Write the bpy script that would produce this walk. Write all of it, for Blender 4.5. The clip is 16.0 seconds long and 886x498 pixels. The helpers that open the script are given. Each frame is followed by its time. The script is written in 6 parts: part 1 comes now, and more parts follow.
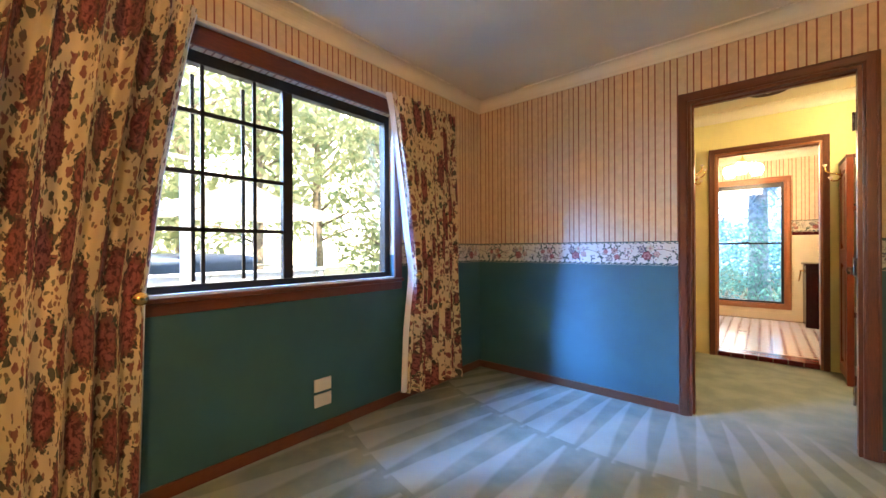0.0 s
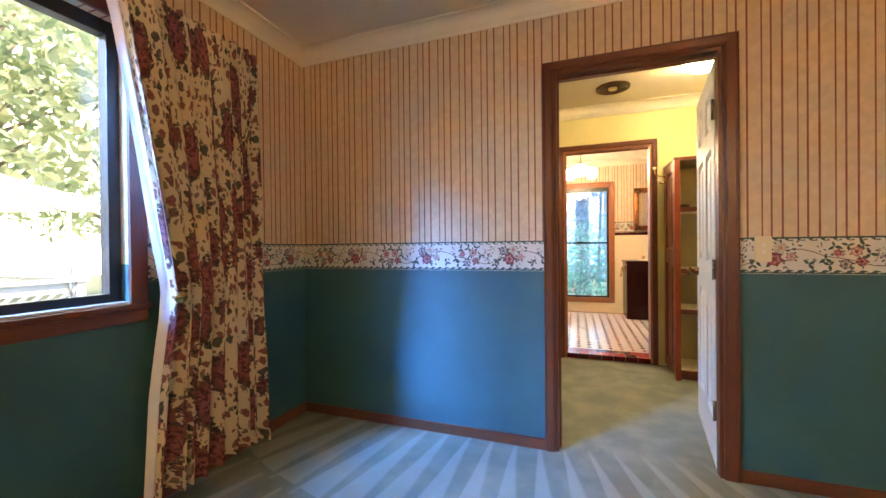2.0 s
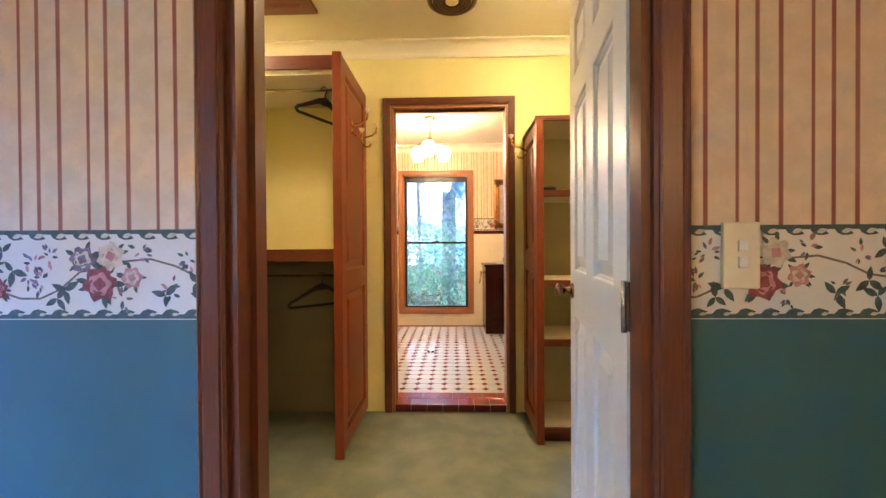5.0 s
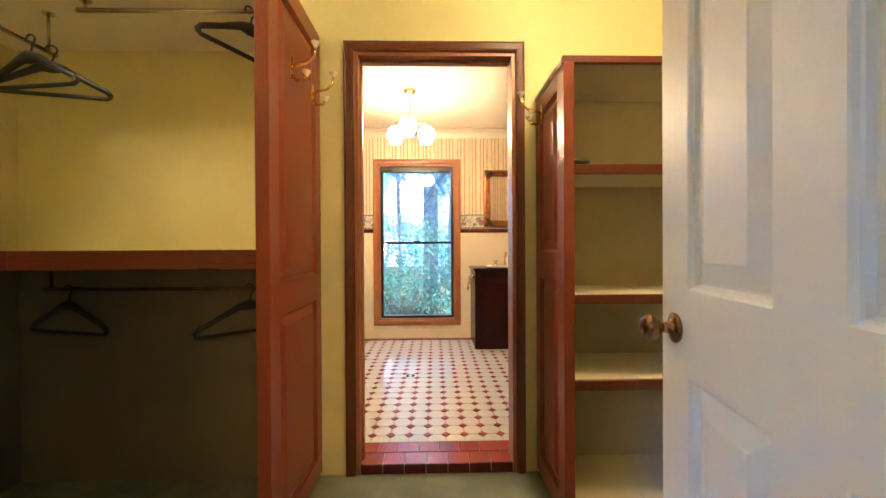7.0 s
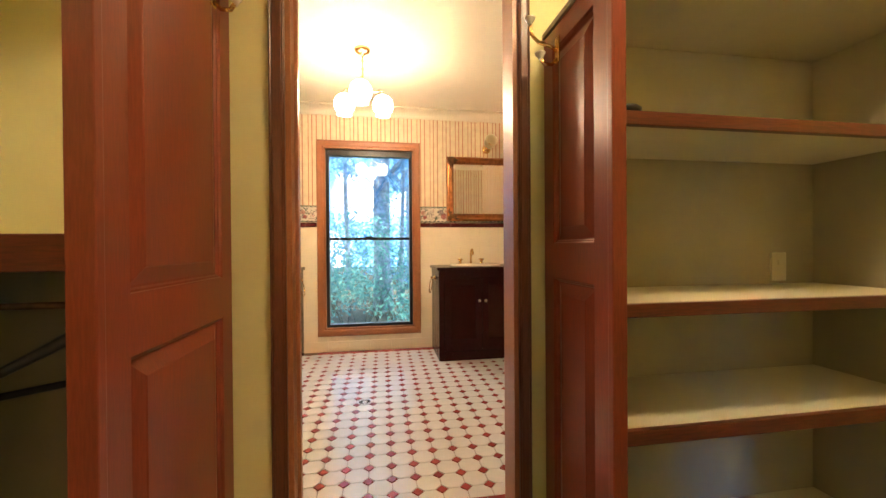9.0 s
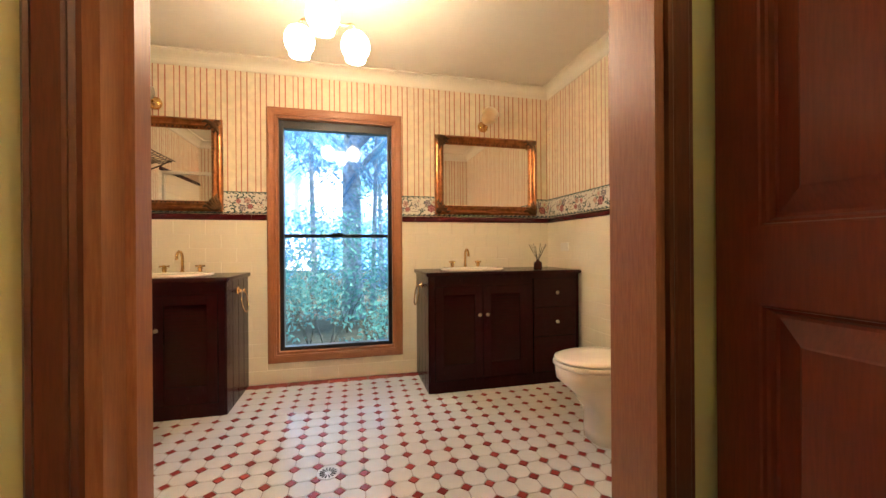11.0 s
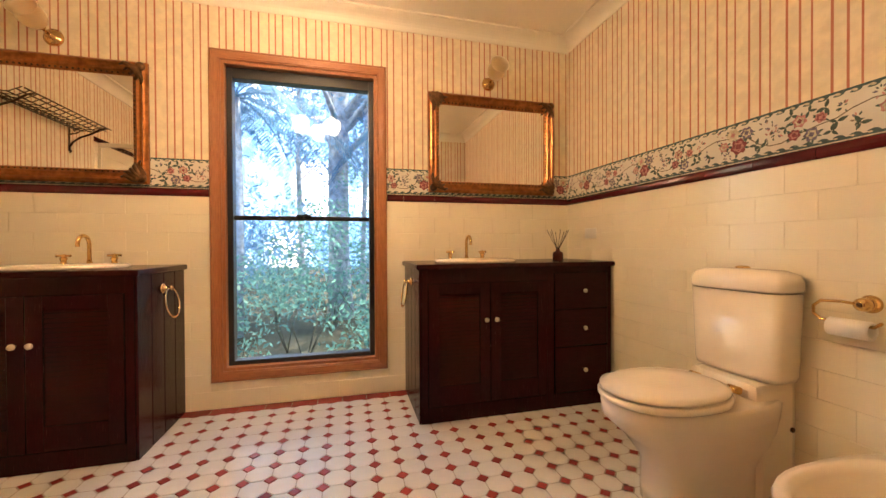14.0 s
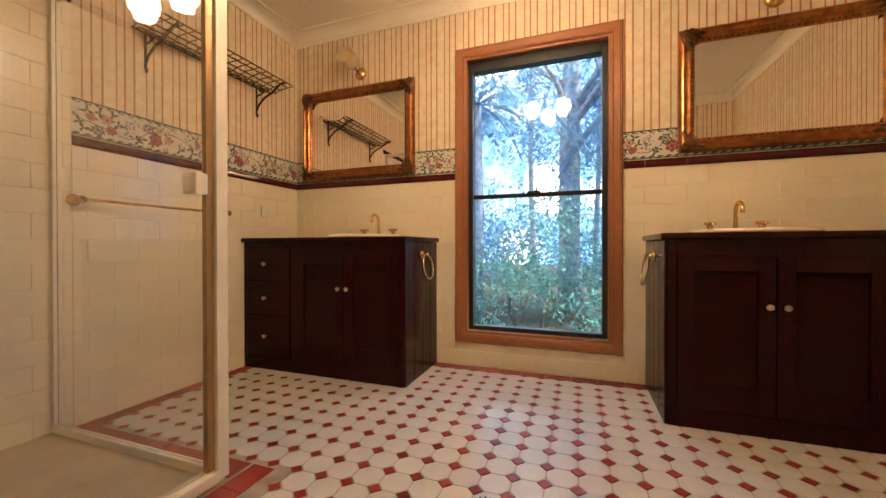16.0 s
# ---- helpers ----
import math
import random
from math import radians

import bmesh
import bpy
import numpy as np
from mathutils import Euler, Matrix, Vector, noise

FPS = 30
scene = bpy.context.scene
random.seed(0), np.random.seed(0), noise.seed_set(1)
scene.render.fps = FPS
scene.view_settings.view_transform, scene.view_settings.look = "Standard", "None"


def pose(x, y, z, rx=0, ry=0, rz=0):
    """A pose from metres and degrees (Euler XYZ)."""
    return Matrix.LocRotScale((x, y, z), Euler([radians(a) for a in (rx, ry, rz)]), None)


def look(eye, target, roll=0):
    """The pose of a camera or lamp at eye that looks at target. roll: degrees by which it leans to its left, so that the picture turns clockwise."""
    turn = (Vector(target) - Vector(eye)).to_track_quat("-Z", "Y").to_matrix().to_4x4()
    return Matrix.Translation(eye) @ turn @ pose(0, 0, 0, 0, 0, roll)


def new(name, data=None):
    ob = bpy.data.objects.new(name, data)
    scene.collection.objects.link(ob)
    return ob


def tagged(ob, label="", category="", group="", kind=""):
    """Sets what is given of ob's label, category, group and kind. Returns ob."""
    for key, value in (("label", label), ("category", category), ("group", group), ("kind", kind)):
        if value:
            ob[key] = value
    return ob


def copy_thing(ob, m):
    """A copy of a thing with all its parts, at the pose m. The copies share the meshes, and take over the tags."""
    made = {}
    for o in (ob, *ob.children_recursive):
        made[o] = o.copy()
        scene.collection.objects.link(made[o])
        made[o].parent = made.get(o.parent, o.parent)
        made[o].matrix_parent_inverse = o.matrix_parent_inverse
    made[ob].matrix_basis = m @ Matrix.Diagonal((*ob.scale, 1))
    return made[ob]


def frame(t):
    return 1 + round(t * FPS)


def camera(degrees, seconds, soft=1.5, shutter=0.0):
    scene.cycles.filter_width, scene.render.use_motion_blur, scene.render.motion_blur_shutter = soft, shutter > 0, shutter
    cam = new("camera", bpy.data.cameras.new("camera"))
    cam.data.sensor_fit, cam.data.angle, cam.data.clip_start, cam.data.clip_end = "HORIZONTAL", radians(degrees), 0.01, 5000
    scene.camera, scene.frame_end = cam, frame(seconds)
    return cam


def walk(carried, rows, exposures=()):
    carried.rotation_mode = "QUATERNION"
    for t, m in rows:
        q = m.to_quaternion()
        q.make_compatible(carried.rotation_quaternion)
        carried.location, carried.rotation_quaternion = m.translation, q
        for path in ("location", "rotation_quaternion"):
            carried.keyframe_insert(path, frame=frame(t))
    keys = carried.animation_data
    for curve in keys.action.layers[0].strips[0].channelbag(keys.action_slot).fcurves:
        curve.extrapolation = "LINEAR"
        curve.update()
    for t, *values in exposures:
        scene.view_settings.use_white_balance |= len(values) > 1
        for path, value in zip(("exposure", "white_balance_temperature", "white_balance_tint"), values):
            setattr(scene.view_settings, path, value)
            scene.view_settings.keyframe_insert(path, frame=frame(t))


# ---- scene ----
cam = camera(99.4, 16.0)
PATH = [
    (0, (-0.017, 0.028, 1.146), (-1.312, 1.551, 1.144), -0.3),
    (0.5, (-0.165, 0.185, 1.155), (-1.265, 1.856, 1.153), -0.3),
    (1, (-0.25, 0.389, 1.157), (-1.197, 2.15, 1.149), -0.4),
    (1.5, (-0.298, 0.608, 1.156), (-1.125, 2.429, 1.15), -0.6),
    (2, (-0.286, 0.848, 1.162), (-0.953, 2.733, 1.15), -0.6),
    (2.5, (-0.234, 1.104, 1.164), (-0.718, 3.045, 1.152), -0.6),
    (3, (-0.138, 1.392, 1.163), (-0.448, 3.367, 1.149), -0.5),
    (3.5, (-0.044, 1.667, 1.163), (-0.226, 3.658, 1.151), -0.3),
    (4, (0.02, 1.915, 1.158), (-0.073, 3.912, 1.142), -0.3),
    (6.5, (0.034, 2.886, 1.154), (0.014, 4.886, 1.137), -0.4),
    (7, (-0.003, 3.049, 1.148), (0.042, 5.048, 1.137), -0.3),
    (7.5, (-0.04, 3.183, 1.143), (0.089, 5.178, 1.128), -0.4),
    (8, (-0.065, 3.326, 1.128), (0.159, 5.313, 1.116), -0.4),
    (8.5, (-0.085, 3.468, 1.117), (0.204, 5.447, 1.105), -0.4),
    (10.8, (-0.084, 4.333, 1.093), (0.338, 6.291, 1.089), -0.5),
    (11, (-0.098, 4.425, 1.089), (0.373, 6.372, 1.088), -0.4),
    (11.5, (-0.087, 4.61, 1.098), (0.477, 6.533, 1.1), -0.5),
    (12, (-0.044, 4.757, 1.083), (0.598, 6.654, 1.092), -0.5),
    (12.5, (-0.016, 4.882, 1.084), (0.688, 6.754, 1.078), -0.4),
    (13, (-0.004, 4.98, 1.076), (0.723, 6.843, 1.069), -0.3),
    (13.5, (0.032, 5.037, 1.057), (0.741, 6.907, 1.047), -0.4),
    (14, (0.05, 5.059, 1.02), (0.547, 6.996, 1.003), -0.3),
    (14.5, (0.064, 5.065, 0.987), (0.229, 7.058, 0.967), -0.4),
    (15, (0.056, 5.079, 0.934), (-0.075, 7.074, 0.925), -0.3),
    (15.5, (0.062, 5.083, 0.883), (-0.363, 7.038, 0.874), -0.2),
    (16, (0.057, 5.107, 0.858), (-0.619, 6.989, 0.847), -0.1),
]
walk(cam, [(t, look(eye, target, roll)) for t, eye, target, roll in PATH], [(0.0, 1.97, 8000, 16), (2.0, 1.92, 8000, 16), (3.5, 1.85, 8000, 16), (5.0, 1.80, 8000, 16), (6.5, 1.74, 7600, 14), (8.5, 1.62, 7400, 12), (11.0, 1.40, 6900, 12), (12.5, 1.40, 7600, 16), (14.3, 1.30, 8500, 22), (15.2, 1.18, 8500, 22), (16.0, 0.98, 7900, 19)])

# ---- world and large lights ----
world = bpy.data.worlds.new("world")
scene.world = world
world.use_nodes = True
wn = world.node_tree.nodes
sky = wn.new("ShaderNodeTexSky")
sky.sky_type, sky.sun_disc = "NISHITA", False
sky.sun_elevation, sky.sun_rotation = radians(54), radians(84)
world.node_tree.links.new(sky.outputs[0], wn["Background"].inputs[0])
wn["Background"].inputs[1].default_value = 0.15


def lamp(name, kind, power, colour, m, **kw):
    d = bpy.data.lights.new(name, kind)
    d.energy, d.color = power, colour
    if "size" in kw:
        d.shape, d.size, d.size_y = "RECTANGLE", kw["size"], kw["size_y"]
    if "spread" in kw:
        d.spread = radians(kw["spread"])
    if "radius" in kw:
        d.shadow_soft_size = kw["radius"]
    if "angle" in kw:
        d.angle = radians(kw["angle"])
    ob = new(name, d)
    ob.matrix_world = m
    return ob


# the sun stands over the house, along the window walls
lamp("sun", "SUN", 5.0, (1.0, 0.94, 0.84), look((0, 0, 0), (-0.72, -0.08, -1.0)), angle=0.5)
# bright sky between the trees, entering by the two windows from above
lamp("sky_gap", "AREA", 245, (0.065, 0.29, 1.0), look((-5.08, -2.8, 4.7), (-1.2, 2.44, 0.9)), size=0.75, size_y=2.8, spread=80)
lamp("window_daylight", "AREA", 15, (0.36, 0.68, 1.0), look((-3.6, 1.14, 3.45), (0.5, 1.5, 0.6)), size=2.0, size_y=1.0)
lamp("side_sky", "AREA", 9, (0.30, 0.62, 1.0), look((-5.2, -1.0, 2.4), (0.5, 2.6, 0.7)), size=1.2, size_y=1.0, spread=90)
lamp("bath_window_daylight", "AREA", 14, (0.30, 0.55, 1.0), look((-0.21, 8.25, 2.75), (-0.21, 6.4, 0.05)), size=0.9, size_y=0.7)

# ---- materials ----


class Mat:
    """A node material under construction."""

    def __init__(self, name, rough=0.5, metal=0.0, colour=None):
        self.m = bpy.data.materials.new(name)
        self.m.use_nodes = True
        self.t = self.m.node_tree
        self.b = self.t.nodes["Principled BSDF"]
        self.b.inputs["Roughness"].default_value = rough
        self.b.inputs["Metallic"].default_value = metal
        if colour:
            self.b.inputs["Base Color"].default_value = (*colour, 1)

    def n(self, kind, **props):
        node = self.t.nodes.new("ShaderNode" + kind)
        for k, v in props.items():
            if k == "ins":
                for key, val in v.items():
                    if isinstance(val, bpy.types.NodeSocket):
                        self.t.links.new(val, node.inputs[key])
                    else:
                        node.inputs[key].default_value = val
            else:
                setattr(node, k, v)
        return node

    def math(self, op, a, b=0.0, c=0.0):
        node = self.n("Math", operation=op)
        for i, v in enumerate((a, b, c)):
            if isinstance(v, bpy.types.NodeSocket):
                self.t.links.new(v, node.inputs[i])
            else:
                node.inputs[i].default_value = v
        return node.outputs[0]

    def mix(self, f, a, b, mode="MIX"):
        node = self.n("Mix", data_type="RGBA", blend_type=mode)
        for key, v in ((0, f), (6, a), (7, b)):
            if isinstance(v, bpy.types.NodeSocket):
                self.t.links.new(v, node.inputs[key])
            else:
                node.inputs[key].default_value = (*v, 1) if isinstance(v, tuple) else v
        return node.outputs[2]

    def pos(self):
        return self.n("NewGeometry").outputs["Position"]

    def obj(self):
        return self.n("TexCoord").outputs["Object"]

    def noise(self, vec, scale, detail=4.0, stretch=None, rough=0.55):
        if stretch:
            vec = self.n("Mapping", ins={"Vector": vec, "Scale": stretch}).outputs[0]
        return self.n("TexNoise", ins={"Vector": vec, "Scale": scale, "Detail": detail, "Roughness": rough}).outputs["Fac"]

    def step(self, v, lo, hi):
        return self.n("MapRange", interpolation_type="SMOOTHSTEP", ins={"Value": v, "From Min": lo, "From Max": hi}).outputs[0]

    def colour(self, sock):
        self.t.links.new(sock, self.b.inputs["Base Color"])
        return self

    def rough(self, sock):
        self.t.links.new(sock, self.b.inputs["Roughness"])
        return self

    def bump(self, sock, strength=0.2, dist=0.002):
        node = self.n("Bump", ins={"Height": sock, "Strength": strength, "Distance": dist})
        self.t.links.new(node.outputs[0], self.b.inputs["Normal"])
        return self


def plain(name, colour, rough=0.5, metal=0.0, vary=0.12, scale=6.0, bump=0.0, bump_scale=120.0):
    """Paint, enamel, metal: one colour with faint blotches and uneven gloss."""
    k = Mat(name, rough, metal)
    p = k.obj()
    f = k.noise(p, scale, 5)
    d = tuple(c * (1 - vary) for c in colour)
    u = tuple(min(1, c * (1 + vary * 0.6)) for c in colour)
    k.colour(k.mix(k.step(f, 0.3, 0.7), d, u))
    k.rough(k.math("MULTIPLY_ADD", k.noise(p, scale * 5, 3), 0.10, max(0.01, rough - 0.05)))
    if bump:
        k.bump(k.noise(p, bump_scale, 2), bump)
    return k.m


def wood(name, light, dark, rough, axis=2, scale=9.0):
    k = Mat(name, rough)
    p = k.n("VectorMath", operation="ADD", ins={0: k.pos(), 1: k.n("ObjectInfo").outputs["Random"]}).outputs[0]
    st = [6.0, 6.0, 6.0]
    st[axis] = 0.5
    g = k.noise(p, scale * 4.2, 5, tuple(st), 0.6)
    b = k.noise(p, 1.7, 3)
    c = k.mix(k.step(g, 0.28, 0.72), dark, light)
    c = k.mix(k.math("MULTIPLY", k.step(b, 0.35, 0.75), 0.35), c, dark)
    k.colour(c)
    k.rough(k.math("MULTIPLY_ADD", g, 0.2, rough - 0.1))
    k.bump(g, 0.06, 0.0006)
    return k.m


def wallpaper(name, axis, ground, line):
    """Cream paper with thin red lines in threes, at uneven steps across 137 mm."""
    k = Mat(name, 0.72)
    p = k.pos()
    sep = k.n("SeparateXYZ", ins={0: p})
    u = k.math("DIVIDE", k.math("ADD", sep.outputs[axis], 50 * 0.137 - 0.49), 0.137)
    f = k.math("FRACT", u)
    lines = None
    for at, w in ((0.06, 0.028), (0.483, 0.021), (0.75, 0.026)):
        d = k.math("ABSOLUTE", k.math("SUBTRACT", f, at))
        s = k.math("SUBTRACT", 1.0, k.step(d, w * 0.75, w * 1.5))
        lines = s if lines is None else k.math("MAXIMUM", lines, s)
    mott = k.noise(p, 22, 5)
    big = k.noise(p, 2.2, 3)
    base = k.mix(k.step(mott, 0.35, 0.7), tuple(c * 0.86 for c in ground), ground)
    base = k.mix(k.math("MULTIPLY", k.step(big, 0.45, 0.75), 0.25), base, tuple(c * 0.78 for c in ground))
    fade = k.math("MULTIPLY_ADD", k.noise(p, 30, 2, (1, 1, 0.25)), 0.5, 0.70)
    k.colour(k.mix(k.math("MULTIPLY", lines, fade), base, line))
    k.bump(mott, 0.08, 0.001)
    return k.m


CREAM, RED_LINE = (0.68, 0.51, 0.33), (0.26, 0.065, 0.038)
M = {}
M["paper_x"] = wallpaper("striped_paper_x", 0, CREAM, RED_LINE)
M["paper_y"] = wallpaper("striped_paper_y", 1, CREAM, RED_LINE)
M["bath_paper_x"] = wallpaper("bath_paper_x", 0, (0.78, 0.66, 0.46), (0.46, 0.13, 0.075))
M["bath_paper_y"] = wallpaper("bath_paper_y", 1, (0.78, 0.66, 0.46), (0.46, 0.13, 0.075))
M["teal"] = plain("teal_paint", (0.024, 0.098, 0.108), 0.55, vary=0.1, scale=3, bump=0.05)
M["yellow"] = plain("yellow_paint", (0.70, 0.63, 0.30), 0.6, vary=0.06, scale=2, bump=0.04)
M["ceil"] = plain("ceiling_paint", (0.74, 0.68, 0.55), 0.75, vary=0.05, scale=1.5, bump=0.05)
# dark colour stands in for the shade under the wardrobe shelf
M["robe_shade"] = plain("shelf_shade_board", (0.19, 0.16, 0.11), 0.6, vary=0.12, scale=3, bump=0.03)
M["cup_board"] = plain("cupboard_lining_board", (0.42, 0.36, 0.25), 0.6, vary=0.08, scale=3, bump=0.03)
M["white"] = plain("white_gloss_paint", (0.66, 0.65, 0.60), 0.42, vary=0.015, scale=1.5)
M["cream_board"] = plain("cream_board", (0.72, 0.66, 0.52), 0.5, vary=0.06, scale=2)
M["cedar"] = wood("cedar_upright", (0.155, 0.044, 0.018), (0.105, 0.028, 0.012), 0.36, 2)
M["cedar_x"] = wood("cedar_along_x", (0.155, 0.044, 0.018), (0.105, 0.028, 0.012), 0.36, 0)
M["cedar_y"] = wood("cedar_along_y", (0.155, 0.044, 0.018), (0.105, 0.028, 0.012), 0.36, 1)
M["pine"] = wood("honey_window_timber", (0.40, 0.16, 0.07), (0.29, 0.10, 0.043), 0.38, 2)
M["pine_x"] = wood("honey_timber_along_x", (0.40, 0.16, 0.07), (0.29, 0.10, 0.043), 0.38, 0)
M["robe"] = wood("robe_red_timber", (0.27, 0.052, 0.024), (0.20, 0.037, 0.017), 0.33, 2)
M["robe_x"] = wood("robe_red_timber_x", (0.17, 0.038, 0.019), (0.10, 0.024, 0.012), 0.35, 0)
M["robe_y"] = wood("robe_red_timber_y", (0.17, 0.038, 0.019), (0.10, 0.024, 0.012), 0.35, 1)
M["mahog"] = wood("dark_mahogany", (0.028, 0.0024, 0.0026), (0.018, 0.0018, 0.002), 0.24, 2)
M["mahog_x"] = wood("dark_mahogany_x", (0.028, 0.0024, 0.0026), (0.018, 0.0018, 0.002), 0.22, 0)
for q in ("mahog", "mahog_x"):
    M[q].node_tree.nodes["Principled BSDF"].inputs["Specular IOR Level"].default_value = 0.22
M["knob"] = plain("pale_brass_knob", (0.78, 0.62, 0.45), 0.22, 0.7, vary=0.1, scale=30)
M["black"] = plain("black_aluminium", (0.012, 0.012, 0.013), 0.35, 0.0)
M["plastic"] = plain("black_plastic", (0.012, 0.012, 0.012), 0.42)
M["brass"] = plain("brass", (0.78, 0.50, 0.22), 0.2, 1.0, vary=0.15, scale=30)
M["aged_brass"] = plain("aged_brass", (0.34, 0.19, 0.10), 0.22, 1.0, vary=0.35, scale=30)
M["gilt"] = plain("gilt_bronze", (0.42, 0.165, 0.065), 0.30, 1.0, vary=0.32, scale=28, bump=0.3, bump_scale=60)
M["gilt_dark"] = plain("dark_gilt", (0.14, 0.07, 0.03), 0.42, 0.8, vary=0.4, scale=40, bump=0.3, bump_scale=70)
M["bronze"] = plain("dark_bronze", (0.10, 0.055, 0.03), 0.4, 0.9, vary=0.3, scale=40)
M["steel"] = plain("bright_steel", (0.62, 0.60, 0.57), 0.25, 1.0)
M["ivory"] = plain("ivory_plastic", (0.70, 0.60, 0.38), 0.4, vary=0.03)
M["offwhite"] = plain("offwhite_plastic", (0.72, 0.68, 0.58), 0.4, vary=0.03)
M["china"] = plain("cream_china", (0.80, 0.69, 0.54), 0.08, vary=0.03, scale=2)
M["wall_tile"] = plain("cream_wall_tile", (0.80, 0.71, 0.53), 0.12, vary=0.05, scale=3, bump=0.02, bump_scale=12)
M["grout"] = plain("cream_grout", (0.76, 0.67, 0.49), 0.8)
M["floor_grout"] = plain("floor_grout", (0.34, 0.275, 0.21), 0.85, vary=0.25, scale=10)
M["octagon"] = plain("cream_octagon_tile", (0.60, 0.555, 0.50), 0.16, vary=0.05, scale=5)
M["maroon"] = plain("maroon_tile", (0.22, 0.040, 0.032), 0.16, vary=0.3, scale=7)
M["maroon_trim"] = plain("maroon_trim_tile", (0.085, 0.008, 0.010), 0.12, vary=0.3, scale=7)
M["paper_white"] = plain("white_paper", (0.78, 0.74, 0.66), 0.8, vary=0.03)

k = Mat("mirror_glass", 0.015, 1.0, (0.88, 0.86, 0.82))
M["mirror"] = k.m
k = Mat("window_glass", 0.0, 0.0, (1, 1, 1))
k.b.inputs["Transmission Weight"].default_value = 1.0
k.b.inputs["IOR"].default_value = 1.45
M["glass"] = k.m
k = Mat("shade_glass", 0.35, 0.0, (0.92, 0.80, 0.60))
k.b.inputs["Transmission Weight"].default_value = 0.85
k.b.inputs["IOR"].default_value = 1.15
M["shade_glass"] = k.m
k = Mat("amber_glass", 0.05, 0.0, (0.10, 0.02, 0.012))
M["amber"] = k.m


def glow(name, colour, strength):
    k = Mat(name, 0.3, 0.0, (0.9, 0.85, 0.75))
    k.b.inputs["Emission Color"].default_value = (*colour, 1)
    k.b.inputs["Emission Strength"].default_value = strength
    return k.m


M["globe"] = glow("lit_opal_globe", (1.0, 0.80, 0.58), 33.0)
M["unseen_globe"] = glow("unseen_pendant_glass", (1.0, 0.69, 0.39), 47.0)
M["oyster"] = glow("lit_oyster_glass", (1.0, 0.84, 0.55), 35.0)
M["oyster_2"] = glow("lit_wardrobe_glass", (1.0, 0.86, 0.60), 25.0)

# carpet with the fan marks of a vacuum cleaner
k = Mat("green_carpet", 0.95)
p = k.pos()
sep = k.n("SeparateXYZ", ins={0: p})
ux = k.math("ADD", sep.outputs[0], 0.63)
uy = k.math("SUBTRACT", 5.3, sep.outputs[1])
ang = k.math("ARCTAN2", ux, uy)
rad = k.math("DIVIDE", k.math("SUBTRACT", k.math("SQRT", k.math("ADD", k.math("MULTIPLY", ux, ux), k.math("MULTIPLY", uy, uy))), 2.22), 0.95)
soft = k.math("MULTIPLY", k.noise(p, 2.0, 2), 0.16)
v = k.math("FRACT", k.math("ADD", rad, k.math("MULTIPLY", k.noise(p, 0.9, 1), 0.10)))
saw = k.math("FRACT", k.math("ADD", k.math("MULTIPLY_ADD", ang, 16.5, soft), k.math("MULTIPLY", k.math("FLOOR", rad), 0.37)))
edge = k.math("MULTIPLY_ADD", v, 0.78, 0.08)
stripe = k.math("SUBTRACT", 1.0, k.step(k.math("SUBTRACT", saw, edge), -0.06, 0.08))
stripe = k.math("MULTIPLY", stripe, k.step(saw, 0.0, 0.07))
inroom = k.math("SUBTRACT", 1.0, k.step(sep.outputs[1], 2.95, 3.25))
stripe = k.math("MULTIPLY", stripe, inroom)
fibre = k.noise(p, 260, 3)
worn = k.noise(p, 5, 5)
c = k.mix(k.step(worn, 0.3, 0.75), (0.175, 0.205, 0.155), (0.285, 0.305, 0.225))
c = k.mix(k.math("MULTIPLY", stripe, 0.45), c, (0.48, 0.51, 0.43))
c = k.mix(k.math("MULTIPLY", fibre, 0.5), c, (0.12, 0.14, 0.11))
k.colour(c)
k.bump(k.math("ADD", fibre, k.math("MULTIPLY", worn, 0.8)), 0.6, 0.006)
M["carpet"] = k.m

# ---- mesh helpers ----


def box(bm, x0, x1, y0, y1, z0, z1, bevel=0.0, mi=0):
    r = bmesh.ops.create_cube(bm, size=1)
    vs = r["verts"]
    for v in vs:
        v.co = Vector(((x0 + x1) / 2 + v.co.x * (x1 - x0), (y0 + y1) / 2 + v.co.y * (y1 - y0), (z0 + z1) / 2 + v.co.z * (z1 - z0)))
    fs = list({f for v in vs for f in v.link_faces})
    for f in fs:
        f.material_index = mi
    if bevel:
        es = list({e for v in vs for e in v.link_edges})
        out = bmesh.ops.bevel(bm, geom=es, offset=bevel, segments=2, profile=0.6, affect="EDGES")
        for f in out["faces"]:
            f.material_index = mi
    return bm


def loft(bm, rings, closed=True, caps=True, mi=0, smooth=True):
    """Skin a row of rings of equal length."""
    vv = [[bm.verts.new(p) for p in ring] for ring in rings]
    n = len(vv[0])
    for a, b in zip(vv, vv[1:]):
        for i in range(n if closed else n - 1):
            j = (i + 1) % n
            f = bm.faces.new((a[i], a[j], b[j], b[i]))
            f.smooth, f.material_index = smooth, mi
    if caps and closed:
        for ring, flip in ((vv[0], True), (vv[-1], False)):
            f = bm.faces.new(ring[::-1] if flip else ring)
            f.material_index = mi
    return bm


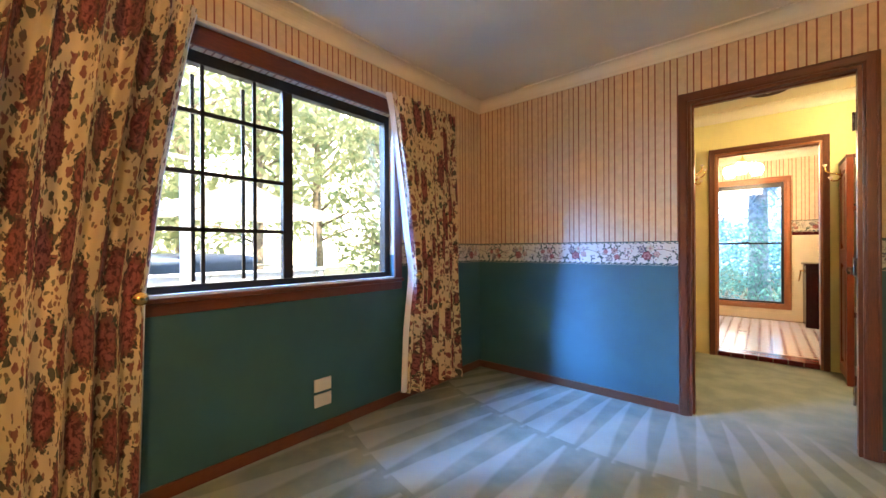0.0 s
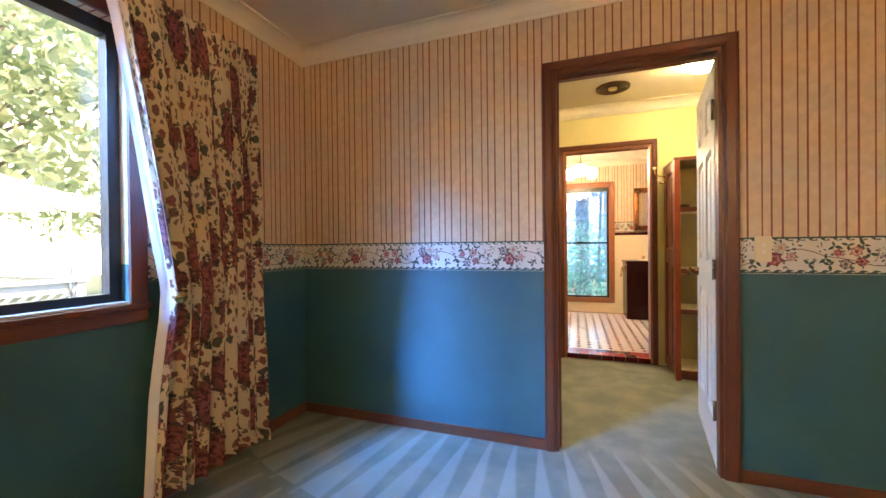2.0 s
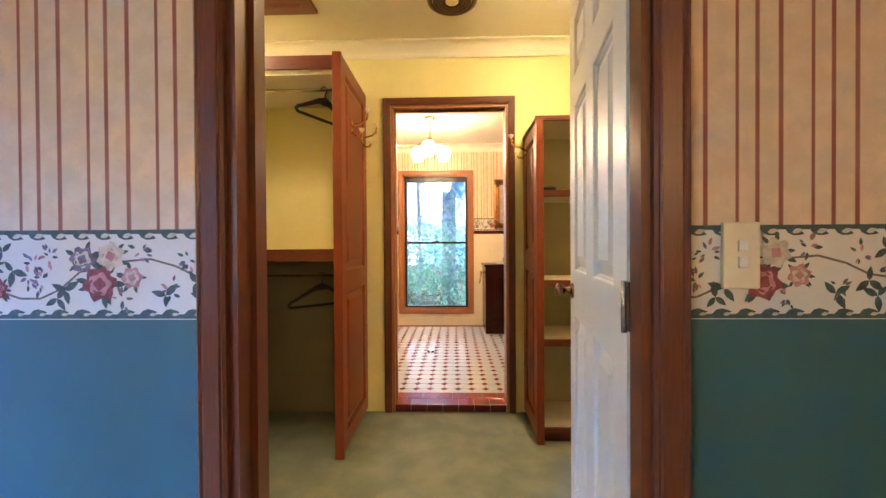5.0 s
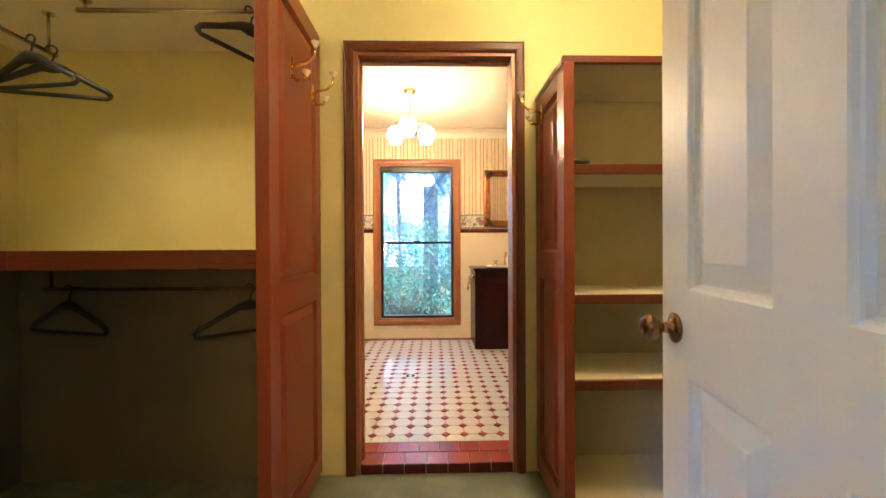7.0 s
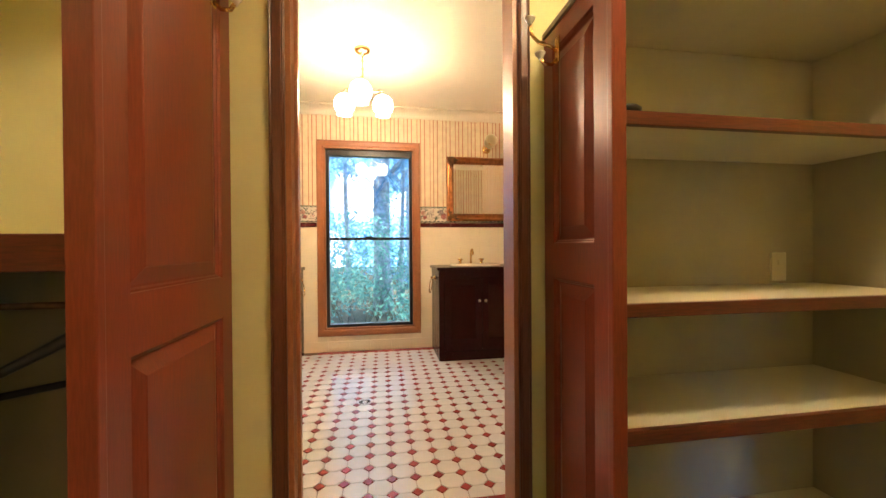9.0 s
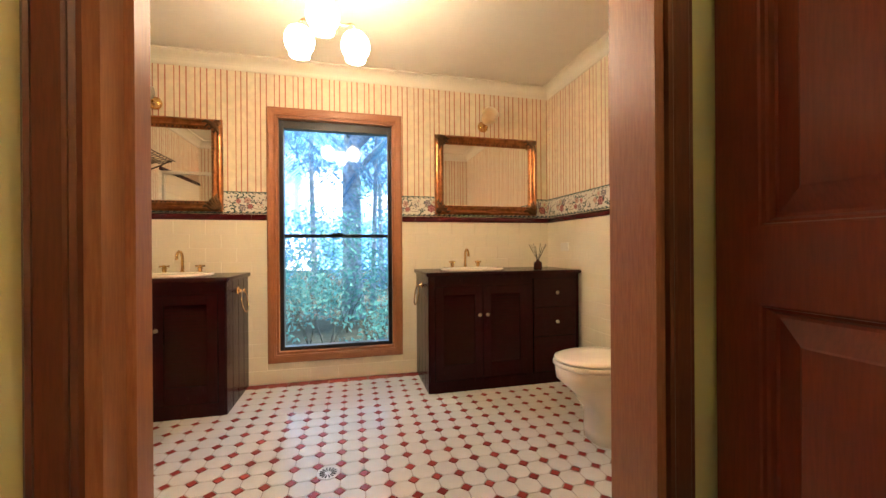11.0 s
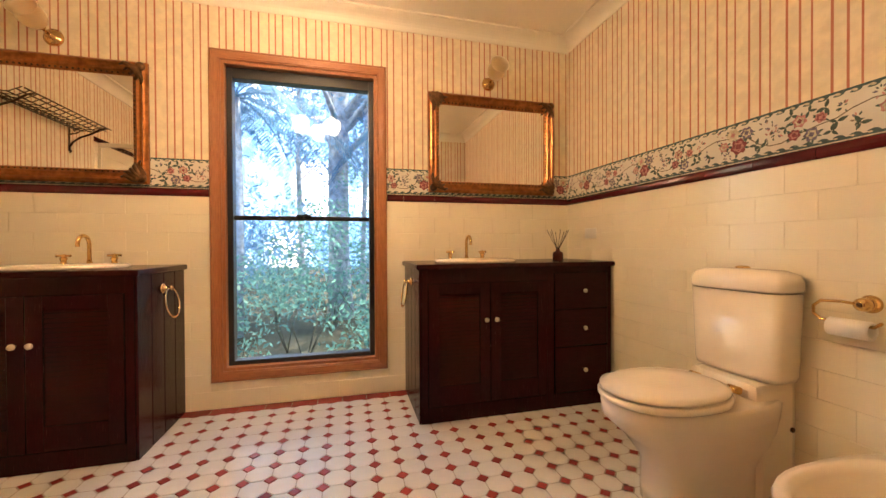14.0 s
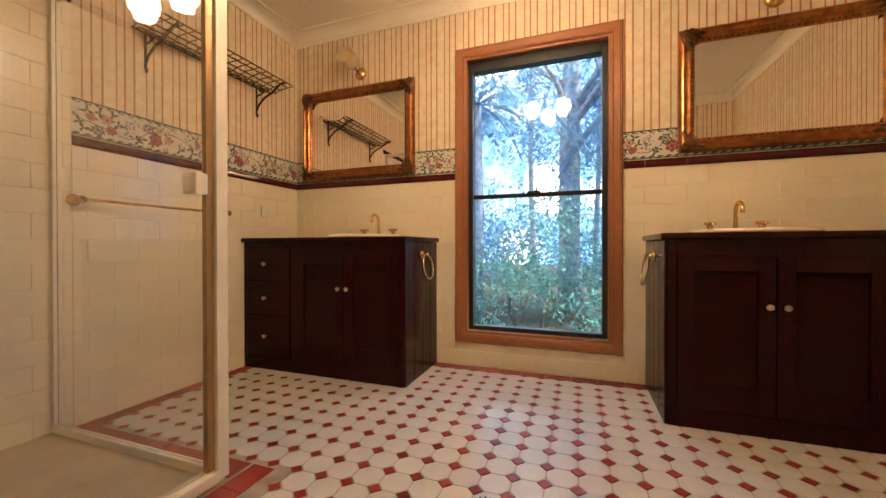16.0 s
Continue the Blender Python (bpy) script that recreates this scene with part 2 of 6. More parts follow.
def turned(bm, prof, at=(0, 0, 0), axis="z", n=20, mi=0, caps=True):
    """A lathe shape: prof is rows of (radius, height) along the axis."""
    rings = []
    for r, h in prof:
        ring = []
        for i in range(n):
            a = 2 * math.pi * i / n
            u, v = r * math.cos(a), r * math.sin(a)
            q = {"z": (u, v, h), "x": (h, u, v), "y": (v, h, u), "-x": (-h, v, u), "-y": (u, -h, v), "-z": (v, u, -h)}[axis]
            ring.append((at[0] + q[0], at[1] + q[1], at[2] + q[2]))
        rings.append(ring)
    return loft(bm, rings, caps=caps, mi=mi)


def tube(bm, pts, r, n=8, mi=0):
    """A round bar along a row of points; r may be a row of radii."""
    pts = [Vector(p) for p in pts]
    rings = []
    up = None
    for i, p in enumerate(pts):
        d = (pts[min(i + 1, len(pts) - 1)] - pts[max(i - 1, 0)]).normalized()
        if up is None:
            up = d.orthogonal().normalized()
        up = (up - d * up.dot(d)).normalized()
        side = d.cross(up)
        rr = r[i] if isinstance(r, (list, tuple)) else r
        rings.append([p + (up * math.cos(2 * math.pi * j / n) + side * math.sin(2 * math.pi * j / n)) * rr for j in range(n)])
    return loft(bm, rings, mi=mi)


def arc(c, r, a0, a1, n, plane="xz"):
    out = []
    for i in range(n + 1):
        a = radians(a0 + (a1 - a0) * i / n)
        u, v = r * math.cos(a), r * math.sin(a)
        out.append({"xz": (c[0] + u, c[1], c[2] + v), "yz": (c[0], c[1] + u, c[2] + v), "xy": (c[0] + u, c[1] + v, c[2])}[plane])
    return out


def mesh(name, bm, mats):
    me = bpy.data.meshes.new(name)
    bmesh.ops.recalc_face_normals(bm, faces=bm.faces)
    bm.to_mesh(me)
    bm.free()
    for m in mats if isinstance(mats, (list, tuple)) else (mats,):
        me.materials.append(m)
    return me


def thing(name, label, category, at=(0, 0, 0), group="", rz=0.0, kind=""):
    ob = new(name)
    ob.empty_display_size = 0.05
    ob.location, ob.rotation_euler = at, (0, 0, radians(rz))
    return tagged(ob, label, category, group, kind)


def part(name, bm, material, parent, label=""):
    """One mesh under a thing or a part; bm is in the thing's own axes."""
    ob = new(name, mesh(name, bm, material))
    ob.parent = parent
    if label:
        ob["label"] = label
    return ob


def wpart(name, bm, material, parent, label=""):
    """As part, with bm in the axes of the world, under an unturned thing."""
    root = parent
    while root.parent:
        root = root.parent
    bmesh.ops.translate(bm, verts=bm.verts, vec=-Vector(root.location))
    return part(name, bm, material, parent, label)


def structure(name, bm, material, label="", category="", at=None):
    ob = new(name, mesh(name, bm, material))
    return tagged(ob, label, category, kind="structure")


B = bmesh.new

# ---- plan ----
XL, XR1, YBACK, YD = -2.12, 1.95, -1.60, 3.055      # bedroom
HX0, HX1, HY0, YH = -2.055, 1.72, 3.165, 4.95        # dressing room
BX0, BX1, BY0, BY1 = -2.08, 1.665, 5.06, 7.57       # bathroom
FB, CEIL = 0.05, 2.545
D1 = (-0.402, 0.398, 2.134)                         # openings: from, to, head
D2 = (-0.402, 0.410, 2.130)
W1 = (0.34, 1.93, 0.93, 2.14)                       # windows: from, to, sill, head
W2 = (-0.672, 0.247, 0.272, 2.137)


def lining(name, axis, face, back, u0, u1, z0, z1, mats, bands, holes=(), label="", category="wall"):
    """One side of a wall, from face to back across the axis, cut by holes; bands: z limits with their material numbers."""
    bm = B()
    us = sorted({u0, u1, *[h[0] for h in holes], *[h[1] for h in holes]})
    zs = sorted({z0, z1, *[h[2] for h in holes], *[h[3] for h in holes], *[b[0] for b in bands if z0 < b[0] < z1]})
    us, zs = [u for u in us if u0 <= u <= u1], [z for z in zs if z0 <= z <= z1]

    def pt(u, d, z):
        return (u, d, z) if axis == "y" else (d, u, z)

    def full(i, j):
        if not (0 <= i < len(us) - 1 and 0 <= j < len(zs) - 1):
            return False
        u, z = (us[i] + us[i + 1]) / 2, (zs[j] + zs[j + 1]) / 2
        return not any(h[0] < u < h[1] and h[2] < z < h[3] for h in holes)

    def quad(pts, mi):
        f = bm.faces.new([bm.verts.new(p) for p in pts])
        f.material_index = mi

    for i in range(len(us) - 1):
        for j in range(len(zs) - 1):
            if not full(i, j):
                continue
            a, b, c, d = us[i], us[i + 1], zs[j], zs[j + 1]
            mi = [m for lo, m in bands if lo <= (c + d) / 2][-1]
            quad([pt(a, face, c), pt(b, face, c), pt(b, face, d), pt(a, face, d)], mi)
            quad([pt(a, back, c), pt(b, back, c), pt(b, back, d), pt(a, back, d)], len(mats))
            for (di, dj), (p, q) in {(-1, 0): ((a, c), (a, d)), (1, 0): ((b, c), (b, d)), (0, -1): ((a, c), (b, c)), (0, 1): ((a, d), (b, d))}.items():
                if not full(i + di, j + dj):
                    quad([pt(p[0], face, p[1]), pt(q[0], face, q[1]), pt(q[0], back, q[1]), pt(p[0], back, p[1])], mi)
    bmesh.ops.remove_doubles(bm, verts=bm.verts, dist=1e-5)
    ob = new(name, mesh(name, bm, [*mats, M["cream_board"]]))
    return tagged(ob, label, category, kind="structure")


BED = [(0.0, 0), (1.10, 1)]
h1 = [(D1[0], D1[1] + 0.029, -0.01, D1[2])]
h2 = [(D2[0], D2[1], -0.01, D2[2])]
L_BED = "bedroom wall, teal paint below striped cream wallpaper"
lining("wall_bedroom_north", "y", YD, 3.11, XL - 0.06, XR1, 0, CEIL, [M["teal"], M["paper_x"]], BED, h1, L_BED)
lining("wall_bedroom_west", "x", XL, XL - 0.11, YBACK, YD, 0, CEIL, [M["teal"], M["paper_y"]], BED, [W1], L_BED + " with a window")
lining("wall_bedroom_east", "x", XR1, XR1 + 0.1, YBACK, 3.11, 0, CEIL, [M["teal"], M["paper_y"]], BED, (), L_BED)
lining("wall_bedroom_south", "y", YBACK, YBACK - 0.1, XL - 0.11, XR1 + 0.1, 0, CEIL, [M["teal"], M["paper_x"]], BED, (), L_BED)
HALL = [(0.0, 0)]
L_H = "dressing room wall in warm yellow paint"
lining("wall_dressing_south", "y", HY0, 3.111, HX0 - 0.1, HX1 + 0.1, 0, CEIL, [M["yellow"]], HALL, h1, L_H)
lining("wall_dressing_north", "y", YH, 5.005, HX0 - 0.1, HX1 + 0.1, 0, CEIL, [M["yellow"]], HALL, h2, L_H)
lining("wall_dressing_west", "x", HX0, HX0 - 0.1, HY0, YH, 0, CEIL, [M["yellow"]], HALL, (), L_H)
lining("wall_dressing_east", "x", HX1, HX1 + 0.1, HY0, YH, 0, CEIL, [M["yellow"]], HALL, (), L_H)
BATH = [(0.0, 0), (1.35, 1)]
L_B = "bathroom wall, cream tiles below striped wallpaper"
SH_Y, SH_X = 6.067, -1.115                          # shower's two glass sides
lining("wall_bathroom_south", "y", BY0, 5.006, BX0 - 0.1, BX1 + 0.1, 0, CEIL, [M["grout"], M["bath_paper_x"]], BATH, h2, L_B)
lining("wall_bathroom_north", "y", BY1, BY1 + 0.13, BX0 - 0.1, BX1 + 0.1, 0, CEIL, [M["grout"], M["bath_paper_x"]], BATH, [W2], L_B + " with a tall window")
lining("wall_bathroom_west", "x", BX0, BX0 - 0.1, SH_Y + 0.065, BY1, 0, CEIL, [M["grout"], M["bath_paper_y"]], BATH, (), L_B)
lining("wall_shower_west", "x", BX0, BX0 - 0.1, BY0, SH_Y + 0.065, 0, CEIL, [M["grout"], M["bath_paper_y"]], [(0, 0), (1.975, 1)], (), "cream tiled shower wall below striped wallpaper")
lining("wall_bathroom_east", "x", BX1, BX1 + 0.1, BY0, BY1, 0, CEIL, [M["grout"], M["bath_paper_y"]], BATH, (), L_B)

bm = B()
box(bm, -2.3, 2.1, -1.75, 4.952, -0.12, 0.0)
structure("floor", bm, M["carpet"], "worn green carpet with vacuum marks", "carpet")
bm = B()
box(bm, BX0 - 0.1, BX1 + 0.1, 4.953, BY1 + 0.1, -0.12, FB - 0.004)
structure("floor_bathroom", bm, M["floor_grout"], "bathroom floor of cream octagon tiles with maroon dots", "tiled floor")
bm = B()
box(bm, -2.4, 2.15, -1.8, 7.75, CEIL, CEIL + 0.1)
structure("ceiling", bm, M["ceil"], "cream painted plaster ceiling", "ceiling")


def cornice(name, x0, x1, y0, y1):
    bm = B()
    prof = [(0.0, -0.092), (0.008, -0.092), (0.012, -0.078)] + [(0.012 + 0.066 * (1 - math.cos(radians(a))), -0.078 + 0.066 * math.sin(radians(a))) for a in (15, 30, 45, 60, 75, 90)] + [(0.09, -0.012), (0.09, 0.0)]
    rings = [[(x0 + d, y0 + d, CEIL + z), (x1 - d, y0 + d, CEIL + z), (x1 - d, y1 - d, CEIL + z), (x0 + d, y1 - d, CEIL + z)] for d, z in prof]
    loft(bm, rings, caps=False, smooth=False)
    structure(name, bm, M["ceil"], "cream coved plaster cornice", "cornice")


cornice("cornice_bedroom", XL, XR1, YBACK, YD)
cornice("cornice_dressing", HX0, HX1, HY0, YH)
cornice("cornice_bathroom", BX0, BX1, BY0, BY1)

# skirting boards
def skirting(name, x0, x1, y0, y1, h, m):
    bm = B()
    box(bm, x0, x1, y0, y1, 0.0, h, 0.004)
    structure(name, bm, m, "dark stained timber skirting board", "skirting")


skirting("baseboard_west", XL, XL + 0.014, YBACK, YD - 0.015, 0.068, M["cedar_y"])
skirting("baseboard_north_1", XL + 0.001, D1[0] - 0.056, YD - 0.014, YD, 0.062, M["cedar_x"])
skirting("baseboard_north_2", D1[1] + 0.067, XR1, YD - 0.014, YD, 0.062, M["cedar_x"])


def architrave(name, axis, face, out, u0, u1, head, width, m_up, m_across, wr=None, sill=None):
    """Moulded timber trim round an opening on one face of a wall; out is the way it stands proud."""
    wr = wr or width
    prof = [(0.0, 0.0), (0.0, 0.012), (0.10, 0.016), (0.16, 0.014), (0.22, 0.017), (0.72, 0.020), (0.80, 0.017), (0.88, 0.020), (1.0, 0.014), (1.0, 0.0)]
    ob = tagged(new(name), "moulded timber trim", "door trim", kind="structure")

    def pt(u, d, z):
        return (u, face + out * d, z) if axis == "y" else (face + out * d, u, z)
    low = 0.0 if sill is None else sill
    bm = B()
    loft(bm, [[pt(u0 - w * width, d, low - (0 if sill is None else w * width)) for w, d in prof], [pt(u0 - w * width, d, head + w * width) for w, d in prof]], smooth=False)
    part("jamb_trim", bm, m_up, ob)
    bm = B()
    loft(bm, [[pt(u1 + w * wr, d, low - (0 if sill is None else w * wr)) for w, d in prof], [pt(u1 + w * wr, d, head + w * width) for w, d in prof]], smooth=False)
    part("jamb_trim", bm, m_up, ob)
    bm = B()
    loft(bm, [[pt(u0 - w * width, d, head + w * width) for w, d in prof], [pt(u1 + w * wr, d, head + w * width) for w, d in prof]], smooth=False)
    part("head_trim", bm, m_across, ob)
    if sill is not None:
        bm = B()
        loft(bm, [[pt(u0 - w * width, d, sill - w * width) for w, d in prof], [pt(u1 + w * wr, d, sill - w * wr) for w, d in prof]], smooth=False)
        part("sill_trim", bm, m_across, ob)
    return ob


architrave("door_trim_1", "y", YD, -1, D1[0], D1[1], D1[2], 0.055, M["cedar"], M["cedar_x"], 0.066)
architrave("door_trim_2", "y", YH, -1, D2[0], D2[1], D2[2], 0.050, M["cedar"], M["cedar_x"], 0.045)
architrave("door_trim_3", "y", HY0, 1, D1[0], D1[1] + 0.032, D1[2], 0.066, M["cedar"], M["cedar_x"])
architrave("door_trim_4", "y", BY0, 1, D2[0], D2[1], D2[2], 0.066, M["pine"], M["pine_x"])
for nm, (a, b, h), y0, y1, mu, z0 in (("door_frame_1", D1, YD, HY0, M["cedar"], 0), ("door_frame_2", D2, YH, BY0, M["pine"], 0.0)):
    bm = B()
    box(bm, a - 0.004, a + 0.018, y0 - 0.002, y1 + 0.002, z0, h - 0.018)
    if nm == "door_frame_1":
        box(bm, b - 0.018, b + 0.028, y0 - 0.002, 3.098, z0, h - 0.018)
    else:
        box(bm, b - 0.018, b + 0.004, y0 - 0.002, y1 + 0.002, z0, h - 0.018)
    box(bm, a - 0.004, b + 0.004, y0 - 0.002, y1 + 0.002, h - 0.018, h + 0.004)
    box(bm, a + 0.018, a + 0.03, y0 + 0.045, y0 + 0.07, z0, h - 0.018)
    box(bm, a + 0.018, b - 0.018, y0 + 0.045, y0 + 0.07, h - 0.03, h - 0.018)
    structure(nm, bm, mu, "timber door jamb lining", "door frame")

# ---- windows ----


def pane(name, bm, parent, m=None):
    ob = part(name, bm, m or M["glass"], parent)
    ob.visible_shadow = False
    return ob


win = tagged(new("window_1"), "black aluminium sliding window with glazing bars on one sash", "window", kind="structure")
y0, y1, z0, z1 = W1
xo = XL - 0.075
bm = B()
for a in ((y0, y0 + 0.045, z0, z1), (y1 - 0.045, y1, z0, z1), (y0 + 0.045, y1 - 0.045, z0, z0 + 0.045), (y0 + 0.045, y1 - 0.045, z1 - 0.06, z1)):
    box(bm, xo - 0.03, xo + 0.03, *a, 0.003)
part("window_frame", bm, M["black"], win)
ym = 1.136
bm = B()
box(bm, xo - 0.012, xo + 0.028, ym - 0.03, ym + 0.03, z0 + 0.045, z1 - 0.06, 0.003)
part("meeting_stile", bm, M["black"], win)
for dx in (0.018, -0.135):
    for yy in (0.69, 0.946):
        bm = B()
        box(bm, xo + dx - 0.006, xo + dx + 0.006, yy - 0.009, yy + 0.009, z0 + 0.045, z1 - 0.06)
        part("glazing_bar", bm, M["black"], win)
for zz in (1.248, 1.534, 1.837):
    bm = B()
    box(bm, xo + 0.010, xo + 0.024, y0 + 0.045, ym - 0.03, zz - 0.011, zz + 0.011)
    part("glazing_bar", bm, M["black"], win)
for a, b, dx in ((y0 + 0.045, ym, 0.004), (ym, y1 - 0.045, -0.008)):
    bm = B()
    box(bm, xo + dx - 0.002, xo + dx + 0.002, a, b, z0 + 0.04, z1 - 0.055)
    pane("window_pane", bm, win)
# timber reveal, sill board and trim
bm = B()
box(bm, XL - 0.045, XL + 0.030, y0 - 0.02, y1 + 0.08, z0 - 0.028, z0 - 0.002, 0.006)
part("window_sill", bm, M["cedar_y"], win, "reddish timber window sill")
bm = B()
box(bm, XL - 0.044, XL + 0.010, y0 + 0.001, y1 - 0.001, z0 - 0.0015, z0 + 0.010, 0.002)
part("sill_strip", bm, M["white"], win, "white strip along the sill")
bm = B()
box(bm, XL - 0.001, XL + 0.016, y0 - 0.07, y1 + 0.07, z0 - 0.085, z0 - 0.029, 0.004)
part("sill_apron", bm, M["cedar_y"], win)
bm = B()
box(bm, XL - 0.001, XL + 0.018, y1, y1 + 0.07, z0 - 0.001, z1 + 0.1, 0.004)
part("side_trim", bm, M["cedar"], win)
bm = B()
box(bm, XL - 0.001, XL + 0.018, y0 - 0.07, y0, z0 - 0.001, z1 + 0.1, 0.004)
part("side_trim", bm, M["cedar"], win)
bm = B()
box(bm, XL - 0.001, XL + 0.019, y0 + 0.001, y1 - 0.001, z1, z1 + 0.1, 0.004)
part("head_trim", bm, M["cedar_y"], win)
bm = B()
box(bm, XL + 0.004, XL + 0.055, y0 - 0.4, y1 + 0.68, z1 + 0.101, z1 + 0.118, 0.004)
part("curtain_track", bm, M["white"], win, "white curtain track")

win2 = tagged(new("window_2"), "tall double-hung window, black sashes in a honey timber frame", "window", kind="structure")
x0, x1, z0, z1 = W2
architrave("window_trim", "y", BY1, -1, x0, x1, z1, 0.062, M["pine"], M["pine_x"], sill=z0)
bm = B()
for a in ((x0 - 0.003, x0 + 0.018, z0, z1), (x1 - 0.018, x1 + 0.003, z0, z1)):
    box(bm, a[0], a[1], BY1 - 0.003, BY1 + 0.13, a[2], a[3])
box(bm, x0 + 0.018, x1 - 0.018, BY1 - 0.003, BY1 + 0.13, z1 - 0.018, z1 + 0.003)
box(bm, x0 + 0.018, x1 - 0.018, BY1 - 0.003, BY1 + 0.13, z0 - 0.003, z0 + 0.018)
part("window_reveal", bm, M["pine"], win2)
yo = BY1 + 0.075
X0, X1, Z0, Z1, zm = x0 + 0.018, x1 - 0.018, z0 + 0.018, z1 - 0.018, 1.20
bm = B()
for a in ((X0, X0 + 0.032, Z0, Z1), (X1 - 0.032, X1, Z0, Z1), (X0 + 0.032, X1 - 0.032, Z0, Z0 + 0.028), (X0 + 0.032, X1 - 0.032, Z1 - 0.065, Z1)):
    box(bm, a[0], a[1], yo - 0.035, yo + 0.035, a[2], a[3], 0.003)
part("window_frame", bm, M["black"], win2)
bm = B()
box(bm, X0 + 0.032, X1 - 0.032, yo - 0.02, yo + 0.012, zm - 0.014, zm + 0.014, 0.003)
part("meeting_rail", bm, M["black"], win2)
bm = B()
box(bm, -0.26, -0.17, yo - 0.032, yo - 0.018, zm + 0.012, zm + 0.024, 0.003)
tube(bm, [(-0.215, yo - 0.03, zm + 0.02), (-0.19, yo - 0.045, zm + 0.026)], 0.005)
part("sash_lock", bm, M["black"], win2)
for a, b, dy in ((Z0 + 0.02, zm, -0.006), (zm, Z1 - 0.06, 0.004)):
    bm = B()
    box(bm, X0 + 0.03, X1 - 0.03, yo + dy - 0.002, yo + dy + 0.002, a, b)
    pane("window_pane", bm, win2)

# ---- doors ----


def panel_face(bm, x, sgn, y0, y1, z0, z1, depth=0.016, border=0.03, rise=0.012):
    """A moulded recess with a raised field, on a face at x whose outside is sgn, from y0 to y1."""
    steps = [(0.0, 0.0), (0.003, -0.002), (0.005, -depth * 0.5), (0.009, -depth * 0.6), (0.013, -depth), (0.018, -depth), (border + 0.022, -depth + rise), (border + 0.025, -depth + rise + 0.002)]
    rings = [[(x + sgn * d, y0 + i, z0 + i), (x + sgn * d, y1 - i, z0 + i), (x + sgn * d, y1 - i, z1 - i), (x + sgn * d, y0 + i, z1 - i)] for i, d in steps]
    vv = [[bm.verts.new(p) for p in r] for r in rings]
    for a, b in zip(vv, vv[1:]):
        for i in range(4):
            bm.faces.new((a[i], a[(i + 1) % 4], b[(i + 1) % 4], b[i]))
    bm.faces.new(vv[-1])


def panel_leaf(bm, xa, xb, y0, y1, z0, z1, panels, sides=(1, -1)):
    """A leaf from xa to xb thick, its faces cut by panels (y0, y1, z0, z1)."""
    ys = sorted({y0, y1, *[p[0] for p in panels], *[p[1] for p in panels]})
    zs = sorted({z0, z1, *[p[2] for p in panels], *[p[3] for p in panels]})
    for x, sgn in ((xb, 1), (xa, -1)):
        for i in range(len(ys) - 1):
            for j in range(len(zs) - 1):
                cy, cz = (ys[i] + ys[i + 1]) / 2, (zs[j] + zs[j + 1]) / 2
                if sgn in sides and any(p[0] < cy < p[1] and p[2] < cz < p[3] for p in panels):
                    continue
                bm.faces.new([bm.verts.new(q) for q in ((x, ys[i], zs[j]), (x, ys[i + 1], zs[j]), (x, ys[i + 1], zs[j + 1]), (x, ys[i], zs[j + 1]))])
        if sgn in sides:
            for p in panels:
                panel_face(bm, x, sgn, *p)
    for a, b in (((y0, z0), (y0, z1)), ((y0, z1), (y1, z1)), ((y1, z1), (y1, z0)), ((y1, z0), (y0, z0))):
        bm.faces.new([bm.verts.new(q) for q in ((xa, *a), (xb, *a), (xb, *b), (xa, *b))])
    bmesh.ops.remove_doubles(bm, verts=bm.verts, dist=1e-5)


door = thing("door_1", "white six-panel door standing open into the dressing room", "door", (0.399, 3.112, 0.012), rz=-9.0, kind="structure")
bm = B()
panel_leaf(bm, -0.018, 0.018, 0.0, 0.762, 0.0, 2.085, [(a, b, lo, hi) for a, b in ((0.105, 0.325), (0.432, 0.655)) for lo, hi in ((0.22, 0.88), (1.05, 1.66), (1.77, 1.98))])
leaf = part("leaf", bm, M["white"], door)
for sg in (-1, 1):
    bm = B()
    ax = "x" if sg > 0 else "-x"
    turned(bm, [(0.030, 0.0), (0.031, 0.004), (0.022, 0.008), (0.012, 0.012), (0.011, 0.030), (0.020, 0.036), (0.027, 0.046), (0.027, 0.056), (0.020, 0.064), (0.006, 0.068)], (0.018 * sg, 0.702, 0.968), ax)
    part("door_knob", bm, M["aged_brass"], door, "aged dark brass door knob")
for z in (0.30, 1.02, 1.83):
    bm = B()
    box(bm, -0.024, 0.010, -0.012, -0.003, z - 0.05, z + 0.05, 0.002)
    tube(bm, [(-0.026, -0.01, z - 0.052), (-0.026, -0.01, z + 0.052)], 0.006)
    part("hinge", bm, M["steel"], door, "steel butt hinge")


# ---- dressing room built-ins ----
def side_panel(name, x, y0, y1, z1, sgn, splits):
    """A raised-panel timber end panel facing along x."""
    t = thing(name, "red-stained timber end panel with two raised fields", "wardrobe panel", (x, y0, 0.0))
    bm = B()
    d = y1 - y0
    panel_leaf(bm, -0.012, 0.012, 0.0, d, 0.03, z1, [(0.07, d - 0.07, splits[0], splits[1]), (0.07, d - 0.07, splits[2], splits[3])], (sgn,))
    part("panel", bm, M["robe"], t)
    bm = B()
    box(bm, -0.032 if sgn > 0 else -0.016, 0.016 if sgn > 0 else 0.026, -0.024, -0.001, 0.0, z1 + 0.005, 0.003)
    part("front_stile", bm, M["robe"], t)
    return t


side_panel("wardrobe_end_panel", -0.585, 4.375, 4.945, 2.20, 1, (0.12, 0.90, 1.02, 2.12))
side_panel("cupboard_end_panel", 0.525, 4.545, 4.945, 1.872, -1, (0.12, 1.0, 1.12, 1.80))


